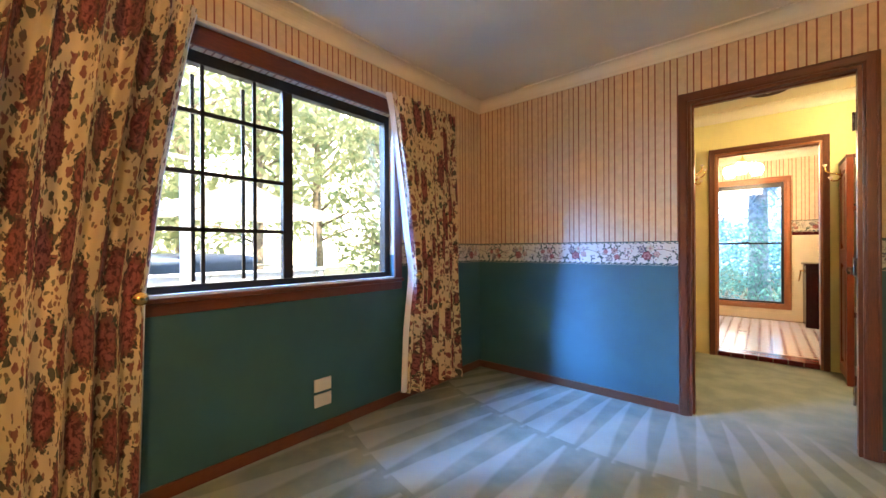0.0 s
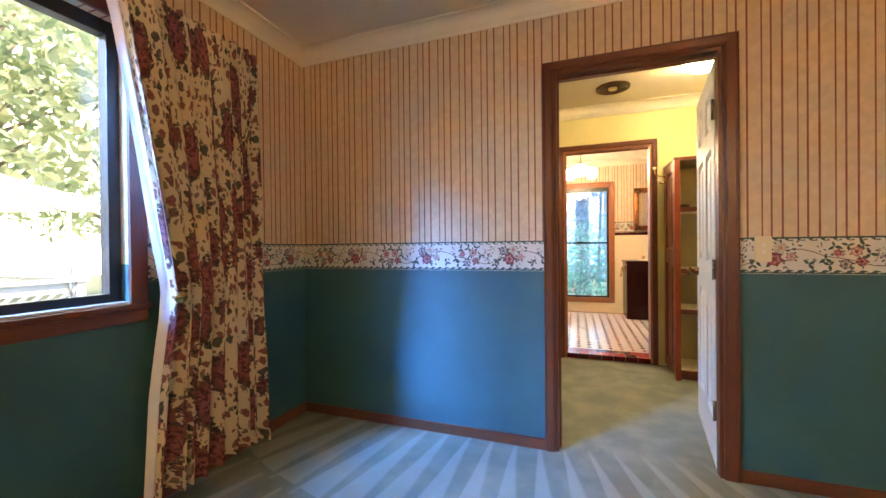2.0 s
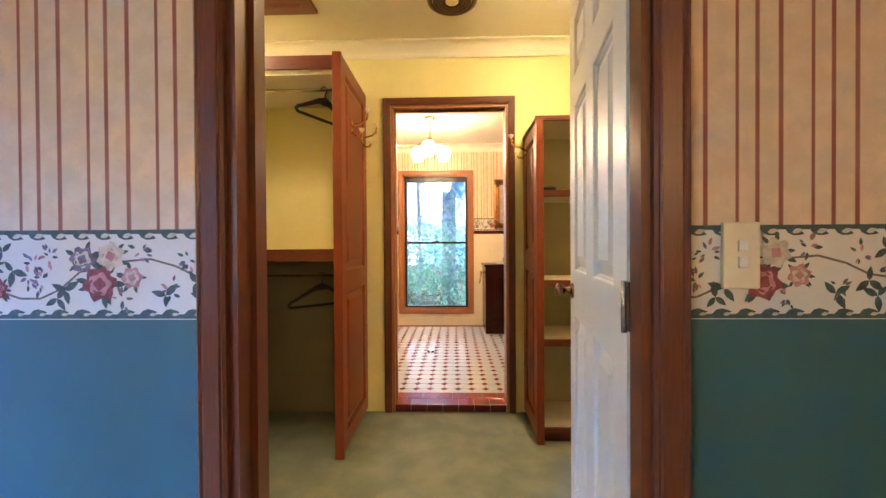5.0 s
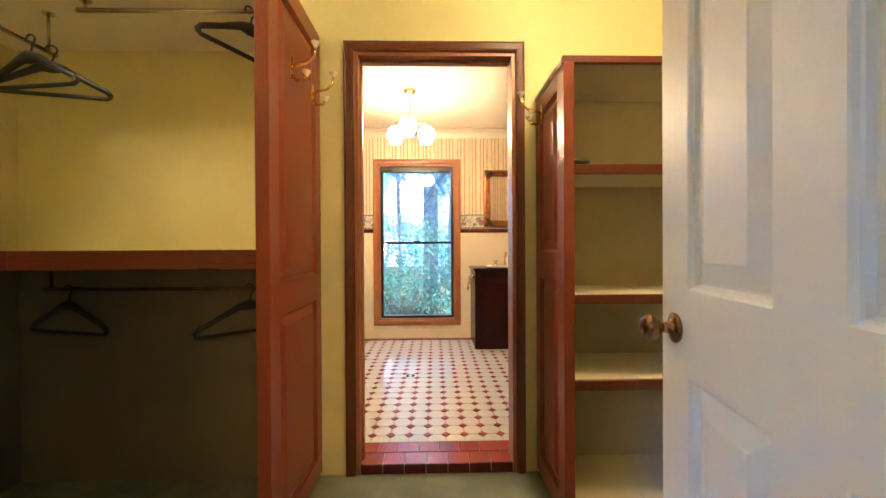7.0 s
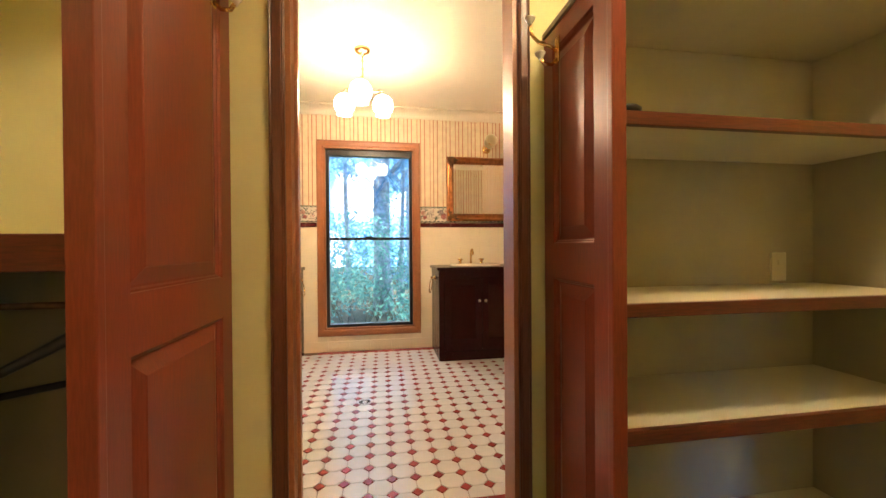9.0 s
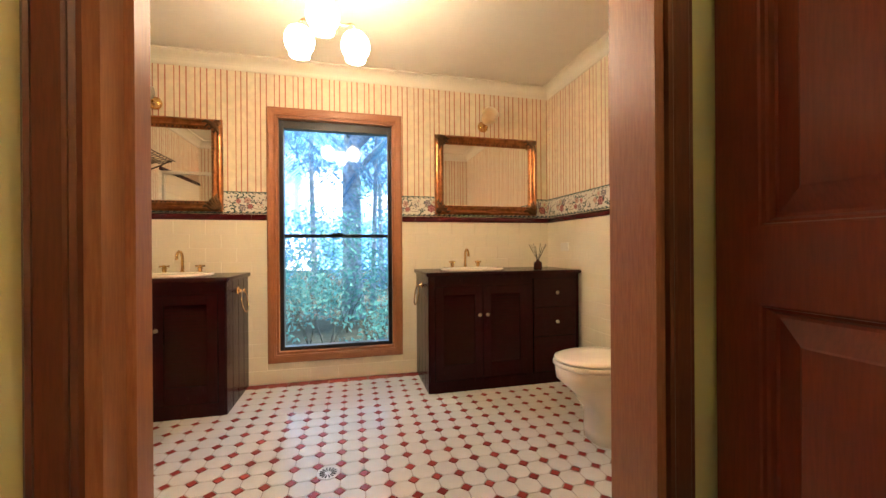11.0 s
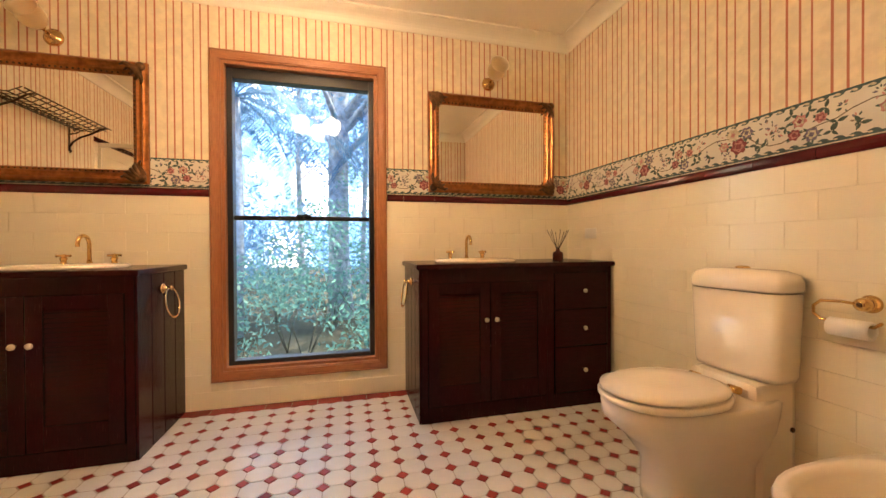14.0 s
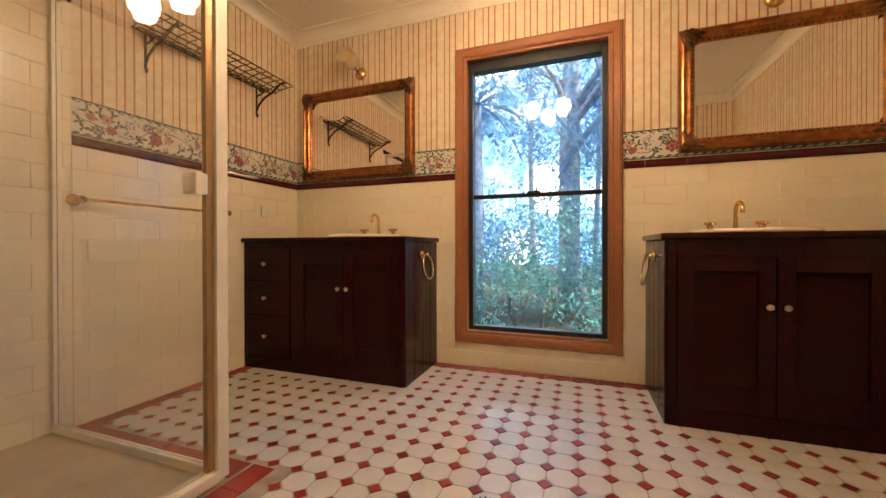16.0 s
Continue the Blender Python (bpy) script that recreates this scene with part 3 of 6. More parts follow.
def double_hook(x, y, z, sgn, at):
    """Brass hat and coat hook with porcelain tips."""
    t = thing("coat_hook", "brass double coat hook with white porcelain tips on the timber panel", "coat hook", at, group="coat hooks in the dressing room")
    bm = B()
    box(bm, 0.0 if sgn > 0 else -0.006, 0.006 if sgn > 0 else 0.0, -0.014, 0.014, -0.045, 0.045, 0.003)
    part("back_plate", bm, M["brass"], t)
    bm = B()
    tube(bm, [(sgn * a, 0, b) for a, b in ((0.004, 0.0), (0.03, 0.012), (0.07, 0.022), (0.095, 0.045), (0.10, 0.085))], [0.008, 0.0065, 0.006, 0.006, 0.005])
    tube(bm, [(sgn * a, 0, b) for a, b in ((0.004, -0.03), (0.025, -0.05), (0.05, -0.05), (0.062, -0.03))], 0.0065)
    part("hook", bm, M["brass"], t)
    for a, b in ((0.10, 0.092), (0.064, -0.022)):
        bm = B()
        turned(bm, [(0.006, -0.014), (0.009, -0.006), (0.017, 0.004), (0.018, 0.009), (0.010, 0.013), (0.003, 0.014)], (sgn * a, 0, b))
        part("porcelain_tip", bm, M["china"], t, "white porcelain tip")


double_hook(0, 0, 0, 1, (-0.572, 4.56, 1.865))
double_hook(0, 0, 0, 1, (-0.572, 4.82, 1.865))
double_hook(0, 0, 0, -1, (0.512, 4.83, 1.78))

# left wardrobe: L-shaped shelves with timber fronts and hanging rails
SX, SY = -1.54, 4.43


def l_shelf(name, z0, z1, fascia, label):
    t = thing(name, label, "wardrobe shelf", (-1.7, 4.7, z0))
    bm = B()
    box(bm, HX0, -0.598, SY + 0.018, YH - 0.001, z0, z1)
    box(bm, HX0, SX - 0.018, HY0 + 0.001, SY + 0.018, z0, z1)
    wpart("board", bm, M["cream_board"], t)
    bm = B()
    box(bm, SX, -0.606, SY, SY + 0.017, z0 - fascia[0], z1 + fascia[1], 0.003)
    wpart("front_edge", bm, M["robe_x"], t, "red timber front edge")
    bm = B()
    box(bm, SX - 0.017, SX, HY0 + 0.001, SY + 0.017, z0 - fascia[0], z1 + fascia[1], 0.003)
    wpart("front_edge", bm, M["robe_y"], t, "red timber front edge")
    return t


l_shelf("wardrobe_shelf", 1.115, 1.14, (0.045, 0.002), "cream shelf with a red timber front edge in the open wardrobe")
l_shelf("wardrobe_shelf", 2.125, 2.15, (-0.026, 0.076), "high cream shelf with a red timber front edge")


def hang_rail(p, q, z, up, m="steel"):
    t = thing("hanging_rail", "thin steel hanging rail fixed below a shelf", "clothes rail", (p[0], p[1], z))
    bm = B()
    tube(bm, [(*p, z), (*q, z)], 0.009, 10)
    wpart("rail", bm, M[m], t)
    d = (Vector(q) - Vector(p)).normalized()
    for e, s in ((Vector(p), 1), (Vector(q), -1)):
        c = e + d * 0.03 * s
        bm = B()
        tube(bm, [(c.x, c.y, z), (c.x, c.y, up - 0.004)], 0.006)
        turned(bm, [(0.022, -0.004), (0.022, 0.0)], (c.x, c.y, up))
        wpart("bracket", bm, M[m], t)


hang_rail((-1.40, 4.56), (-0.62, 4.56), 2.085, 2.125)
hang_rail((-1.60, 3.25), (-1.60, 4.68), 1.965, 2.125)
hang_rail((-1.66, 4.68), (-0.62, 4.68), 0.975, 1.115, "bronze")
hang_rail((-1.75, 3.25), (-1.75, 4.58), 0.975, 1.115, "bronze")


def hanger_mesh():
    t = thing("coat_hanger", "black plastic coat hanger on a wardrobe rail", "coat hanger", (0, 0, 0), group="coat hangers")
    bm = B()
    tube(bm, arc((0, 0, 0.0), 0.02, 200, -60, 10) + [(0.006, 0, -0.035), (0.0, 0, -0.05), (0, 0, -0.07)], 0.0035, 6)
    part("hook", bm, M["plastic"], t)
    bm = B()
    sh = [(-0.205, 0, -0.170), (-0.19, 0, -0.152), (-0.11, 0, -0.112), (-0.04, 0, -0.075), (0, 0, -0.068), (0.04, 0, -0.075), (0.11, 0, -0.112), (0.19, 0, -0.152), (0.205, 0, -0.170)]
    tube(bm, sh, [0.009, 0.011, 0.012, 0.016, 0.026, 0.016, 0.012, 0.011, 0.009], 8)
    tube(bm, [(-0.205, 0, -0.170), (-0.19, 0, -0.182), (0, 0, -0.182), (0.19, 0, -0.182), (0.205, 0, -0.170)], 0.009, 8)
    part("hanger_body", bm, M["plastic"], t)
    return t


hg = hanger_mesh()
hg.matrix_basis = pose(-1.57, 4.63, 1.963, 0, 0, 14)
for x, y, z, r in ((-1.57, 4.55, 1.963, -8), (-0.73, 4.56, 2.083, 62), (-1.56, 4.68, 0.973, -13), (-0.80, 4.68, 0.973, 42)):
    copy_thing(hg, pose(x, y, z, 0, 0, r))

# boards added over the yellow walls, their dark colour painting the shade below the shelf
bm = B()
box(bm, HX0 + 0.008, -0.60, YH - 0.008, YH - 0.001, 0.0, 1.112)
t = thing("wardrobe_back_panel", "grey-brown board added for the shade under the wardrobe shelf", "wardrobe panel", (-1.3, YH - 0.008, 0.0))
wpart("board", bm, M["robe_shade"], t)
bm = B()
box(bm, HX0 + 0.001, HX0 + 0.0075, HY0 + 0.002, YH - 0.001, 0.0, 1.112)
t = thing("wardrobe_back_panel", "grey-brown board added for the shade under the wardrobe shelf", "wardrobe panel", (HX0, 4.1, 0.0))
wpart("board", bm, M["robe_shade"], t)

# right cupboard: open shelves
cup = thing("open_shelf_unit", "open cupboard of cream shelves with red timber edges", "shelf unit", (1.1, 4.75, 0.0))
for z0, z1 in ((1.445, 1.478), (0.920, 0.952), (0.570, 0.605), (0.06, 0.085)):
    bm = B()
    box(bm, 0.54, HX1 - 0.0095, 4.567, YH - 0.0095, z0 + 0.002, z1 - 0.002)
    sh = wpart("shelf", bm, M["cream_board"], cup)
    bm = B()
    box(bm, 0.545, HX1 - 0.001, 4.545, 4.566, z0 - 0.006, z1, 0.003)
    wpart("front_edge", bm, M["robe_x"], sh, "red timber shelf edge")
bm = B()
box(bm, 0.508, HX1 - 0.001, 4.545, YH - 0.001, 1.878, 1.898, 0.003)
top = wpart("top_board", bm, M["cup_board"], cup)
bm = B()
box(bm, 0.505, HX1 - 0.001, 4.522, 4.5445, 1.874, 1.902, 0.003)
wpart("front_edge", bm, M["robe_x"], top, "red timber shelf edge")
bm = B()
box(bm, 0.538, HX1 - 0.010, YH - 0.009, YH - 0.0012, 0.0, 1.877)
wpart("back_panel", bm, M["cup_board"], cup, "grey-brown lining board")
bm = B()
box(bm, HX1 - 0.009, HX1 - 0.0012, 4.57, YH - 0.0012, 0.0, 1.877)
wpart("side_lining", bm, M["cup_board"], cup, "grey-brown lining board")
bm = B()
box(bm, 0.54, HX1 - 0.001, 4.57, 4.585, 0.0, 0.06)
wpart("plinth", bm, M["robe_x"], cup)
t = thing("wall_outlet", "pale outlet plate inside the open cupboard", "wall plate", (1.53, YH - 0.009, 1.02))
bm = B()
box(bm, -0.036, 0.036, -0.009, 0.0, -0.058, 0.058, 0.003)
part("plate", bm, M["cream_board"], t)
bm = B()
box(bm, -0.008, 0.008, -0.013, -0.0085, 0.008, 0.030, 0.0015)
part("rocker", bm, M["cream_board"], t)
t = thing("soap_dish", "small dark oval dish lying on a cupboard shelf", "dish", (0.60, 4.60, 1.478))
bm = B()
turned(bm, [(0.02, 0.0), (0.04, 0.004), (0.045, 0.018), (0.036, 0.026), (0.012, 0.028)], (0, 0, 0))
part("dish", bm, M["plastic"], t)

hatch = thing("ceiling_hatch", "timber-framed access hatch in the ceiling", "ceiling hatch", (-1.06, 4.25, CEIL))
bm = B()
for a in ((-0.30, 0.30, 0.23, 0.30), (-0.30, 0.30, -0.30, -0.23), (-0.30, -0.23, -0.23, 0.23), (0.23, 0.30, -0.23, 0.23)):
    box(bm, *a, -0.020, 0.0, 0.004)
part("hatch_frame", bm, M["robe_x"], hatch)
bm = B()
box(bm, -0.228, 0.228, -0.228, 0.228, -0.008, 0.0, 0.002)
part("hatch_panel", bm, M["robe_x"], hatch)

# ceiling vent and oyster light
t = thing("ceiling_vent", "round brown ceiling exhaust vent", "ceiling vent", (0.03, 4.47, CEIL))
bm = B()
turned(bm, [(0.140, 0.0), (0.140, -0.012), (0.118, -0.018), (0.112, -0.008)], (0, 0, 0), n=32, caps=False)
part("rim", bm, M["bronze"], t)
for r in (0.095, 0.072, 0.05):
    bm = B()
    turned(bm, [(r, -0.006), (r + 0.010, -0.016), (r + 0.014, -0.016), (r + 0.004, -0.006)], (0, 0, 0), n=28, caps=False)
    part("grille_ring", bm, M["bronze"], t)
bm = B()
turned(bm, [(0.036, -0.004), (0.036, -0.018), (0.02, -0.022)], (0, 0, 0), n=20)
part("hub", bm, M["ivory"], t, "pale vent hub")
bm = B()
turned(bm, [(0.110, -0.002), (0.110, -0.004)], (0, 0, 0), n=28)
part("backing", bm, M["plastic"], t)
t = thing("ceiling_light", "lit round oyster ceiling light with a brass rim", "ceiling light", (0.615, 4.10, CEIL))
bm = B()
turned(bm, [(0.140, 0.0), (0.140, -0.018), (0.126, -0.024)], (0, 0, 0), n=28, caps=False)
part("rim", bm, M["brass"], t)
bm = B()
turned(bm, [(0.125, -0.014), (0.124, -0.04), (0.112, -0.07), (0.085, -0.095), (0.05, -0.108), (0.01, -0.112)], (0, 0, 0), n=28)
part("diffuser", bm, M["oyster"], t, "glowing opal glass")
t = thing("ceiling_light", "lit round oyster light above the open wardrobe", "ceiling light", (-1.42, 4.06, CEIL))
bm = B()
turned(bm, [(0.140, 0.0), (0.140, -0.018), (0.126, -0.024)], (0, 0, 0), n=28, caps=False)
part("rim", bm, M["brass"], t)
bm = B()
turned(bm, [(0.125, -0.014), (0.124, -0.04), (0.112, -0.07), (0.085, -0.095), (0.05, -0.108), (0.01, -0.112)], (0, 0, 0), n=28)
part("diffuser", bm, M["oyster_2"], t, "glowing opal glass")
# unseen lamp, inferred from the bedroom's warm light; its form and place are chosen
t = thing("pendant_light", "unseen lit opal globe pendant, added for the bedroom's warm light", "pendant light", (1.35, -1.0, CEIL))
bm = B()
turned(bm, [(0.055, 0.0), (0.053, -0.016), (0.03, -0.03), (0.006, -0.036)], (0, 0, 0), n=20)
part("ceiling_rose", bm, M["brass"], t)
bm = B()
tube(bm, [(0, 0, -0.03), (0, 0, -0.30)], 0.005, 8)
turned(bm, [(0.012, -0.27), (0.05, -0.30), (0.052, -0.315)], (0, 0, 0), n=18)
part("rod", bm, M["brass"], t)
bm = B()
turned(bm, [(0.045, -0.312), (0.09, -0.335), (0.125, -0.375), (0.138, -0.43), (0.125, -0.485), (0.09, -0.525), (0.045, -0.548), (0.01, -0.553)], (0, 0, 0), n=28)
part("globe", bm, M["unseen_globe"], t, "glowing opal glass")

# ---- bathroom ----


def vanity(name, flip):
    """Mahogany vanity, 1.2 m wide: two louvred doors and three drawers; flip mirrors it."""
    s = -1 if flip else 1
    ox = -0.222 - 0.661 if flip else -0.222 + 0.661
    t = thing(name, "dark mahogany vanity with louvred doors and three drawers", "vanity", (ox, 7.05, FB), group="bathroom vanities")
    W, Dp, H = 1.195, 0.515, 0.84

    def bx(bm, a, b, *r):
        box(bm, min(s * a, s * b), max(s * a, s * b), *r)
    bm = B()
    bx(bm, 0.0, W, 0.022, Dp, 0.0, H - 0.001)
    part("body", bm, M["mahog"], t)
    bm = B()
    for a, b, z0, z1 in ((0.0, 0.035, 0, H), (0.755, 0.80, 0, H), (W - 0.03, W, 0, H), (0.035, 0.755, 0.0, 0.085), (0.80, W - 0.03, 0.0, 0.085), (0.035, 0.755, H - 0.075, H), (0.80, W - 0.03, H - 0.03, H)):
        bx(bm, a, b, 0.0, 0.021, z0, z1, 0.002)
    part("face_frame", bm, M["mahog"], t)
    for a, b in ((0.038, 0.394), (0.398, 0.752)):
        bm = B()
        z0, z1 = 0.09, H - 0.078
        bx(bm, a, a + 0.06, -0.008, 0.018, z0, z1, 0.002)
        bx(bm, b - 0.06, b, -0.008, 0.018, z0, z1, 0.002)
        bx(bm, a + 0.06, b - 0.06, -0.008, 0.018, z0, z0 + 0.11, 0.002)
        bx(bm, a + 0.06, b - 0.06, -0.008, 0.018, z1 - 0.06, z1, 0.002)
        dr = part("cabinet_door", bm, M["mahog"], t)
        n = 24
        for i in range(n):
            zc = z0 + 0.118 + i * (z1 - z0 - 0.185) / (n - 1)
            bm = B()
            bx(bm, a + 0.061, b - 0.061, 0.004, 0.012, zc - 0.010, zc + 0.010)
            bmesh.ops.rotate(bm, verts=bm.verts, cent=(0, 0.008, zc), matrix=Matrix.Rotation(radians(-28), 3, "X"))
            part("louvre", bm, M["mahog_x"], dr)
        kx = b - 0.028 if a < 0.2 else a + 0.028
        bm = B()
        turned(bm, [(0.007, 0.0), (0.006, 0.012), (0.013, 0.017), (0.015, 0.023), (0.010, 0.030), (0.003, 0.032)], (s * kx, -0.008, 0.555), "-y", 14)
        part("knob", bm, M["knob"], dr, "small pale brass knob")
    for z0, z1 in ((0.09, 0.36), (0.366, 0.585), (0.591, H - 0.034)):
        bm = B()
        bx(bm, 0.804, W - 0.034, -0.010, 0.018, z0, z1, 0.005)
        dr = part("drawer_front", bm, M["mahog_x"], t)
        bm = B()
        turned(bm, [(0.007, 0.0), (0.006, 0.012), (0.013, 0.017), (0.015, 0.023), (0.010, 0.030), (0.003, 0.032)], (s * 0.992, -0.010, (z0 + z1) / 2), "-y", 14)
        part("knob", bm, M["knob"], dr, "small pale brass knob")
    # side boards
    for i in range(4):
        bm = B()
        y0 = 0.004 + i * 0.128
        bx(bm, -0.012, -0.0005, y0, y0 + 0.124, 0.0, H - 0.001, 0.003)
        part("side_board", bm, M["mahog"], t)
    bm = B()
    bx(bm, -0.030, W + 0.012, -0.024, Dp, H, H + 0.030, 0.009)
    part("worktop", bm, M["mahog_x"], t, "moulded dark timber top")
    return t


vanity("vanity", False)
vanity("vanity", True)
VT = FB + 0.87


CXB = 0.825                                          # middle of each basin


def basin(cx):
    t = thing("wash_basin", "cream oval china basin set into the vanity top", "basin", (cx, 7.27, VT), group="wash basins")
    bm = B()

    def ell(a, b, z):
        return [(a * math.cos(2 * math.pi * i / 36), b * math.sin(2 * math.pi * i / 36), z) for i in range(36)]
    loft(bm, [ell(0.252, 0.202, 0.001), ell(0.256, 0.206, 0.010), ell(0.246, 0.196, 0.019), ell(0.215, 0.165, 0.017), ell(0.200, 0.150, 0.010), ell(0.15, 0.115, 0.004), ell(0.05, 0.04, 0.002)], caps=True)
    part("bowl", bm, M["china"], t)
    bm = B()
    turned(bm, [(0.022, 0.0025), (0.022, 0.006), (0.012, 0.008)], (0, 0, 0), n=16)
    part("waste", bm, M["brass"], t, "brass waste")
    return t


def tap_set(cx, y):
    t = thing("tap_set", "brass swan-neck spout with two cross-handle taps", "taps", (cx, y, VT + 0.002), group="basin taps")
    bm = B()
    turned(bm, [(0.024, 0.0), (0.024, 0.006), (0.014, 0.014), (0.011, 0.03)], (0, 0, 0.0), n=18)
    tube(bm, [(0, 0, 0.02), (0, 0, 0.10)] + [(0, q[1], q[2]) for q in arc((0, -0.045, 0.115), 0.045, 0, 195, 12, "yz")], 0.0095, 10)
    part("spout", bm, M["brass"], t)
    for s in (-1, 1):
        bm = B()
        turned(bm, [(0.022, 0.0), (0.022, 0.006), (0.014, 0.014), (0.012, 0.032), (0.016, 0.038), (0.016, 0.045), (0.007, 0.050)], (0.112 * s, 0, 0), n=16)
        hb = part("tap_body", bm, M["brass"], t)
        bm = B()
        for a in (25, 115):
            c, q = math.cos(radians(a)) * 0.03, math.sin(radians(a)) * 0.03
            tube(bm, [(0.112 * s - c, -q, 0.056), (0.112 * s, 0, 0.057), (0.112 * s + c, q, 0.056)], [0.007, 0.0045, 0.007], 8)
        turned(bm, [(0.010, 0.046), (0.011, 0.060), (0.004, 0.066)], (0.112 * s, 0, 0), n=12)
        part("cross_handle", bm, M["brass"], hb)
    return t


for cx in (CXB, -0.222 * 2 - CXB):
    basin(cx)
    tap_set(cx, 7.45)


def towel_ring(x, sgn):
    t = thing("towel_ring", "brass towel ring fixed to the vanity side", "towel ring", (x, 7.29, 0.81), group="towel rings")
    ax = "x" if sgn > 0 else "-x"
    bm = B()
    turned(bm, [(0.026, 0.0), (0.027, 0.005), (0.018, 0.010), (0.010, 0.015), (0.009, 0.035), (0.014, 0.042), (0.004, 0.050)], (0, 0, 0), ax, 16)
    part("boss", bm, M["brass"], t)
    bm = B()
    pts = [(sgn * (0.034 + 0.012 * (1 - math.cos(radians(a)))), 0.075 * math.sin(radians(a)), -0.075 + 0.075 * math.cos(radians(a))) for a in range(0, 361, 15)]
    tube(bm, pts, 0.005, 8)
    part("ring", bm, M["brass"], t)


towel_ring(-0.222 - 0.661 + 0.012, 1)
towel_ring(-0.222 + 0.661 - 0.012, -1)


def ornate_mirror(x0, x1, z0, z1):
    t = thing("wall_mirror", "rectangular mirror in an ornate antique gilt frame", "mirror", ((x0 + x1) / 2, BY1, z0), group="vanity mirrors")
    prof = [(0.0, 0.0), (0.0, 0.018), (0.010, 0.030), (0.020, 0.034), (0.028, 0.026), (0.040, 0.022), (0.054, 0.026), (0.064, 0.016), (0.072, 0.014), (0.078, 0.006), (0.078, 0.003)]
    xa, xb, za, zb = x0 - (x0 + x1) / 2, x1 - (x0 + x1) / 2, 0.0, z1 - z0
    cs = [(xa, za, 1, 1), (xb, za, -1, 1), (xb, zb, -1, -1), (xa, zb, 1, -1)]
    for i in range(4):
        (ax, az, adx, adz), (bx_, bz, bdx, bdz) = cs[i], cs[(i + 1) % 4]
        bm = B()
        loft(bm, [[(ax + adx * w, -d - 0.002, az + adz * w) for w, d in prof], [(bx_ + bdx * w, -d - 0.002, bz + bdz * w) for w, d in prof]], smooth=False)
        # carved beading along the bar
        L = math.hypot(bx_ - ax, bz - az)
        n = int(L / 0.03)
        for j in range(1, n):
            f = j / n
            w = 0.066
            cx = ax + adx * w + (bx_ + bdx * w - ax - adx * w) * f
            cz = az + adz * w + (bz + bdz * w - az - adz * w) * f
            turned(bm, [(0.006, -0.004), (0.0065, 0.0), (0.003, 0.004)], (cx, -0.018, cz), "-y", 6, mi=1)
        part("frame_bar", bm, [M["gilt"], M["gilt_dark"]], t)
    rnd = random.Random(4)
    for ax, az, dx, dz in cs:
        bm = B()
        for a, r in ((0, 0.10), (90, 0.10), (45, 0.075), (20, 0.085), (70, 0.085)):
            c, s = math.cos(radians(a)) * dx, math.sin(radians(a)) * dz
            pts = [(ax + dx * 0.03 + c * r * f + (s * 0.012 * math.sin(f * 6)), -0.032 - 0.012 * math.sin(f * 3.1), az + dz * 0.03 + s * r * f + (c * 0.012 * math.sin(f * 6))) for f in (0, 0.25, 0.5, 0.75, 1)]
            tube(bm, pts, [0.012, 0.016, 0.014, 0.010, 0.004], 7)
        turned(bm, [(0.026, 0.0), (0.024, 0.012), (0.014, 0.018), (0.005, 0.020)], (ax + dx * 0.03, -0.03, az + dz * 0.03), "-y", 12)
        part("corner_carving", bm, M["gilt_dark"], t, "carved leaf corner")
    bm = B()
    box(bm, xa + 0.07, xb - 0.07, -0.006, -0.002, za + 0.07, zb - 0.07)
    part("mirror_glass", bm, M["mirror"], t)


ornate_mirror(0.592, 1.537, 1.385, 2.067)
ornate_mirror(-2.0, -1.038, 1.380, 2.067)


def sconce(x):
    t = thing("wall_sconce", "brass wall light with a clear tulip glass shade", "wall light", (x, BY1, 2.16), group="wall lights over the mirrors")
    bm = B()
    turned(bm, [(0.045, 0.0), (0.047, 0.008), (0.03, 0.02), (0.014, 0.028), (0.012, 0.05)], (0, 0, 0), "-y", 20)
    tube(bm, [(0, -0.045, 0), (0, -0.07, 0.004), (0, -0.09, 0.012)], 0.008, 8)
    part("arm", bm, M["brass"], t)
    bm = B()
    turned(bm, [(0.016, 0.0), (0.024, 0.012), (0.026, 0.03), (0.018, 0.036)], (0, -0.085, 0.012), "-y", 14)
    part("lamp_holder", bm, M["brass"], t)
    bm = B()
    turned(bm, [(0.026, 0.0), (0.048, 0.016), (0.060, 0.045), (0.060, 0.075), (0.052, 0.095), (0.066, 0.118), (0.064, 0.118), (0.050, 0.095), (0.057, 0.075), (0.057, 0.045), (0.046, 0.018), (0.026, 0.003)], (0, -0.105, 0.012), "-y", 24, caps=False)
    bmesh.ops.rotate(bm, verts=bm.verts, cent=(0, -0.105, 0.012), matrix=Matrix.Rotation(radians(-18), 3, "X"))
    part("shade", bm, M["shade_glass"], t, "clear glass shade")


sconce(-1.48)
sconce(1.03)

# chandelier with lit globes
ch = thing("chandelier", "brass ceiling pendant with lit opal glass globes", "chandelier", (-0.217, 6.406, CEIL))
bm = B()
turned(bm, [(0.06, 0.0), (0.058, -0.016), (0.04, -0.03), (0.015, -0.04), (0.008, -0.055)], (0, 0, 0))
part("ceiling_rose", bm, M["brass"], ch)
bm = B()
turned(bm, [(0.006, -0.05), (0.006, -0.075), (0.013, -0.085), (0.005, -0.098), (0.005, -0.13), (0.012, -0.142), (0.006, -0.155), (0.007, -0.215), (0.022, -0.235), (0.034, -0.26), (0.022, -0.285), (0.010, -0.30), (0.003, -0.31)], (0, 0, 0))
part("stem", bm, M["brass"], ch)
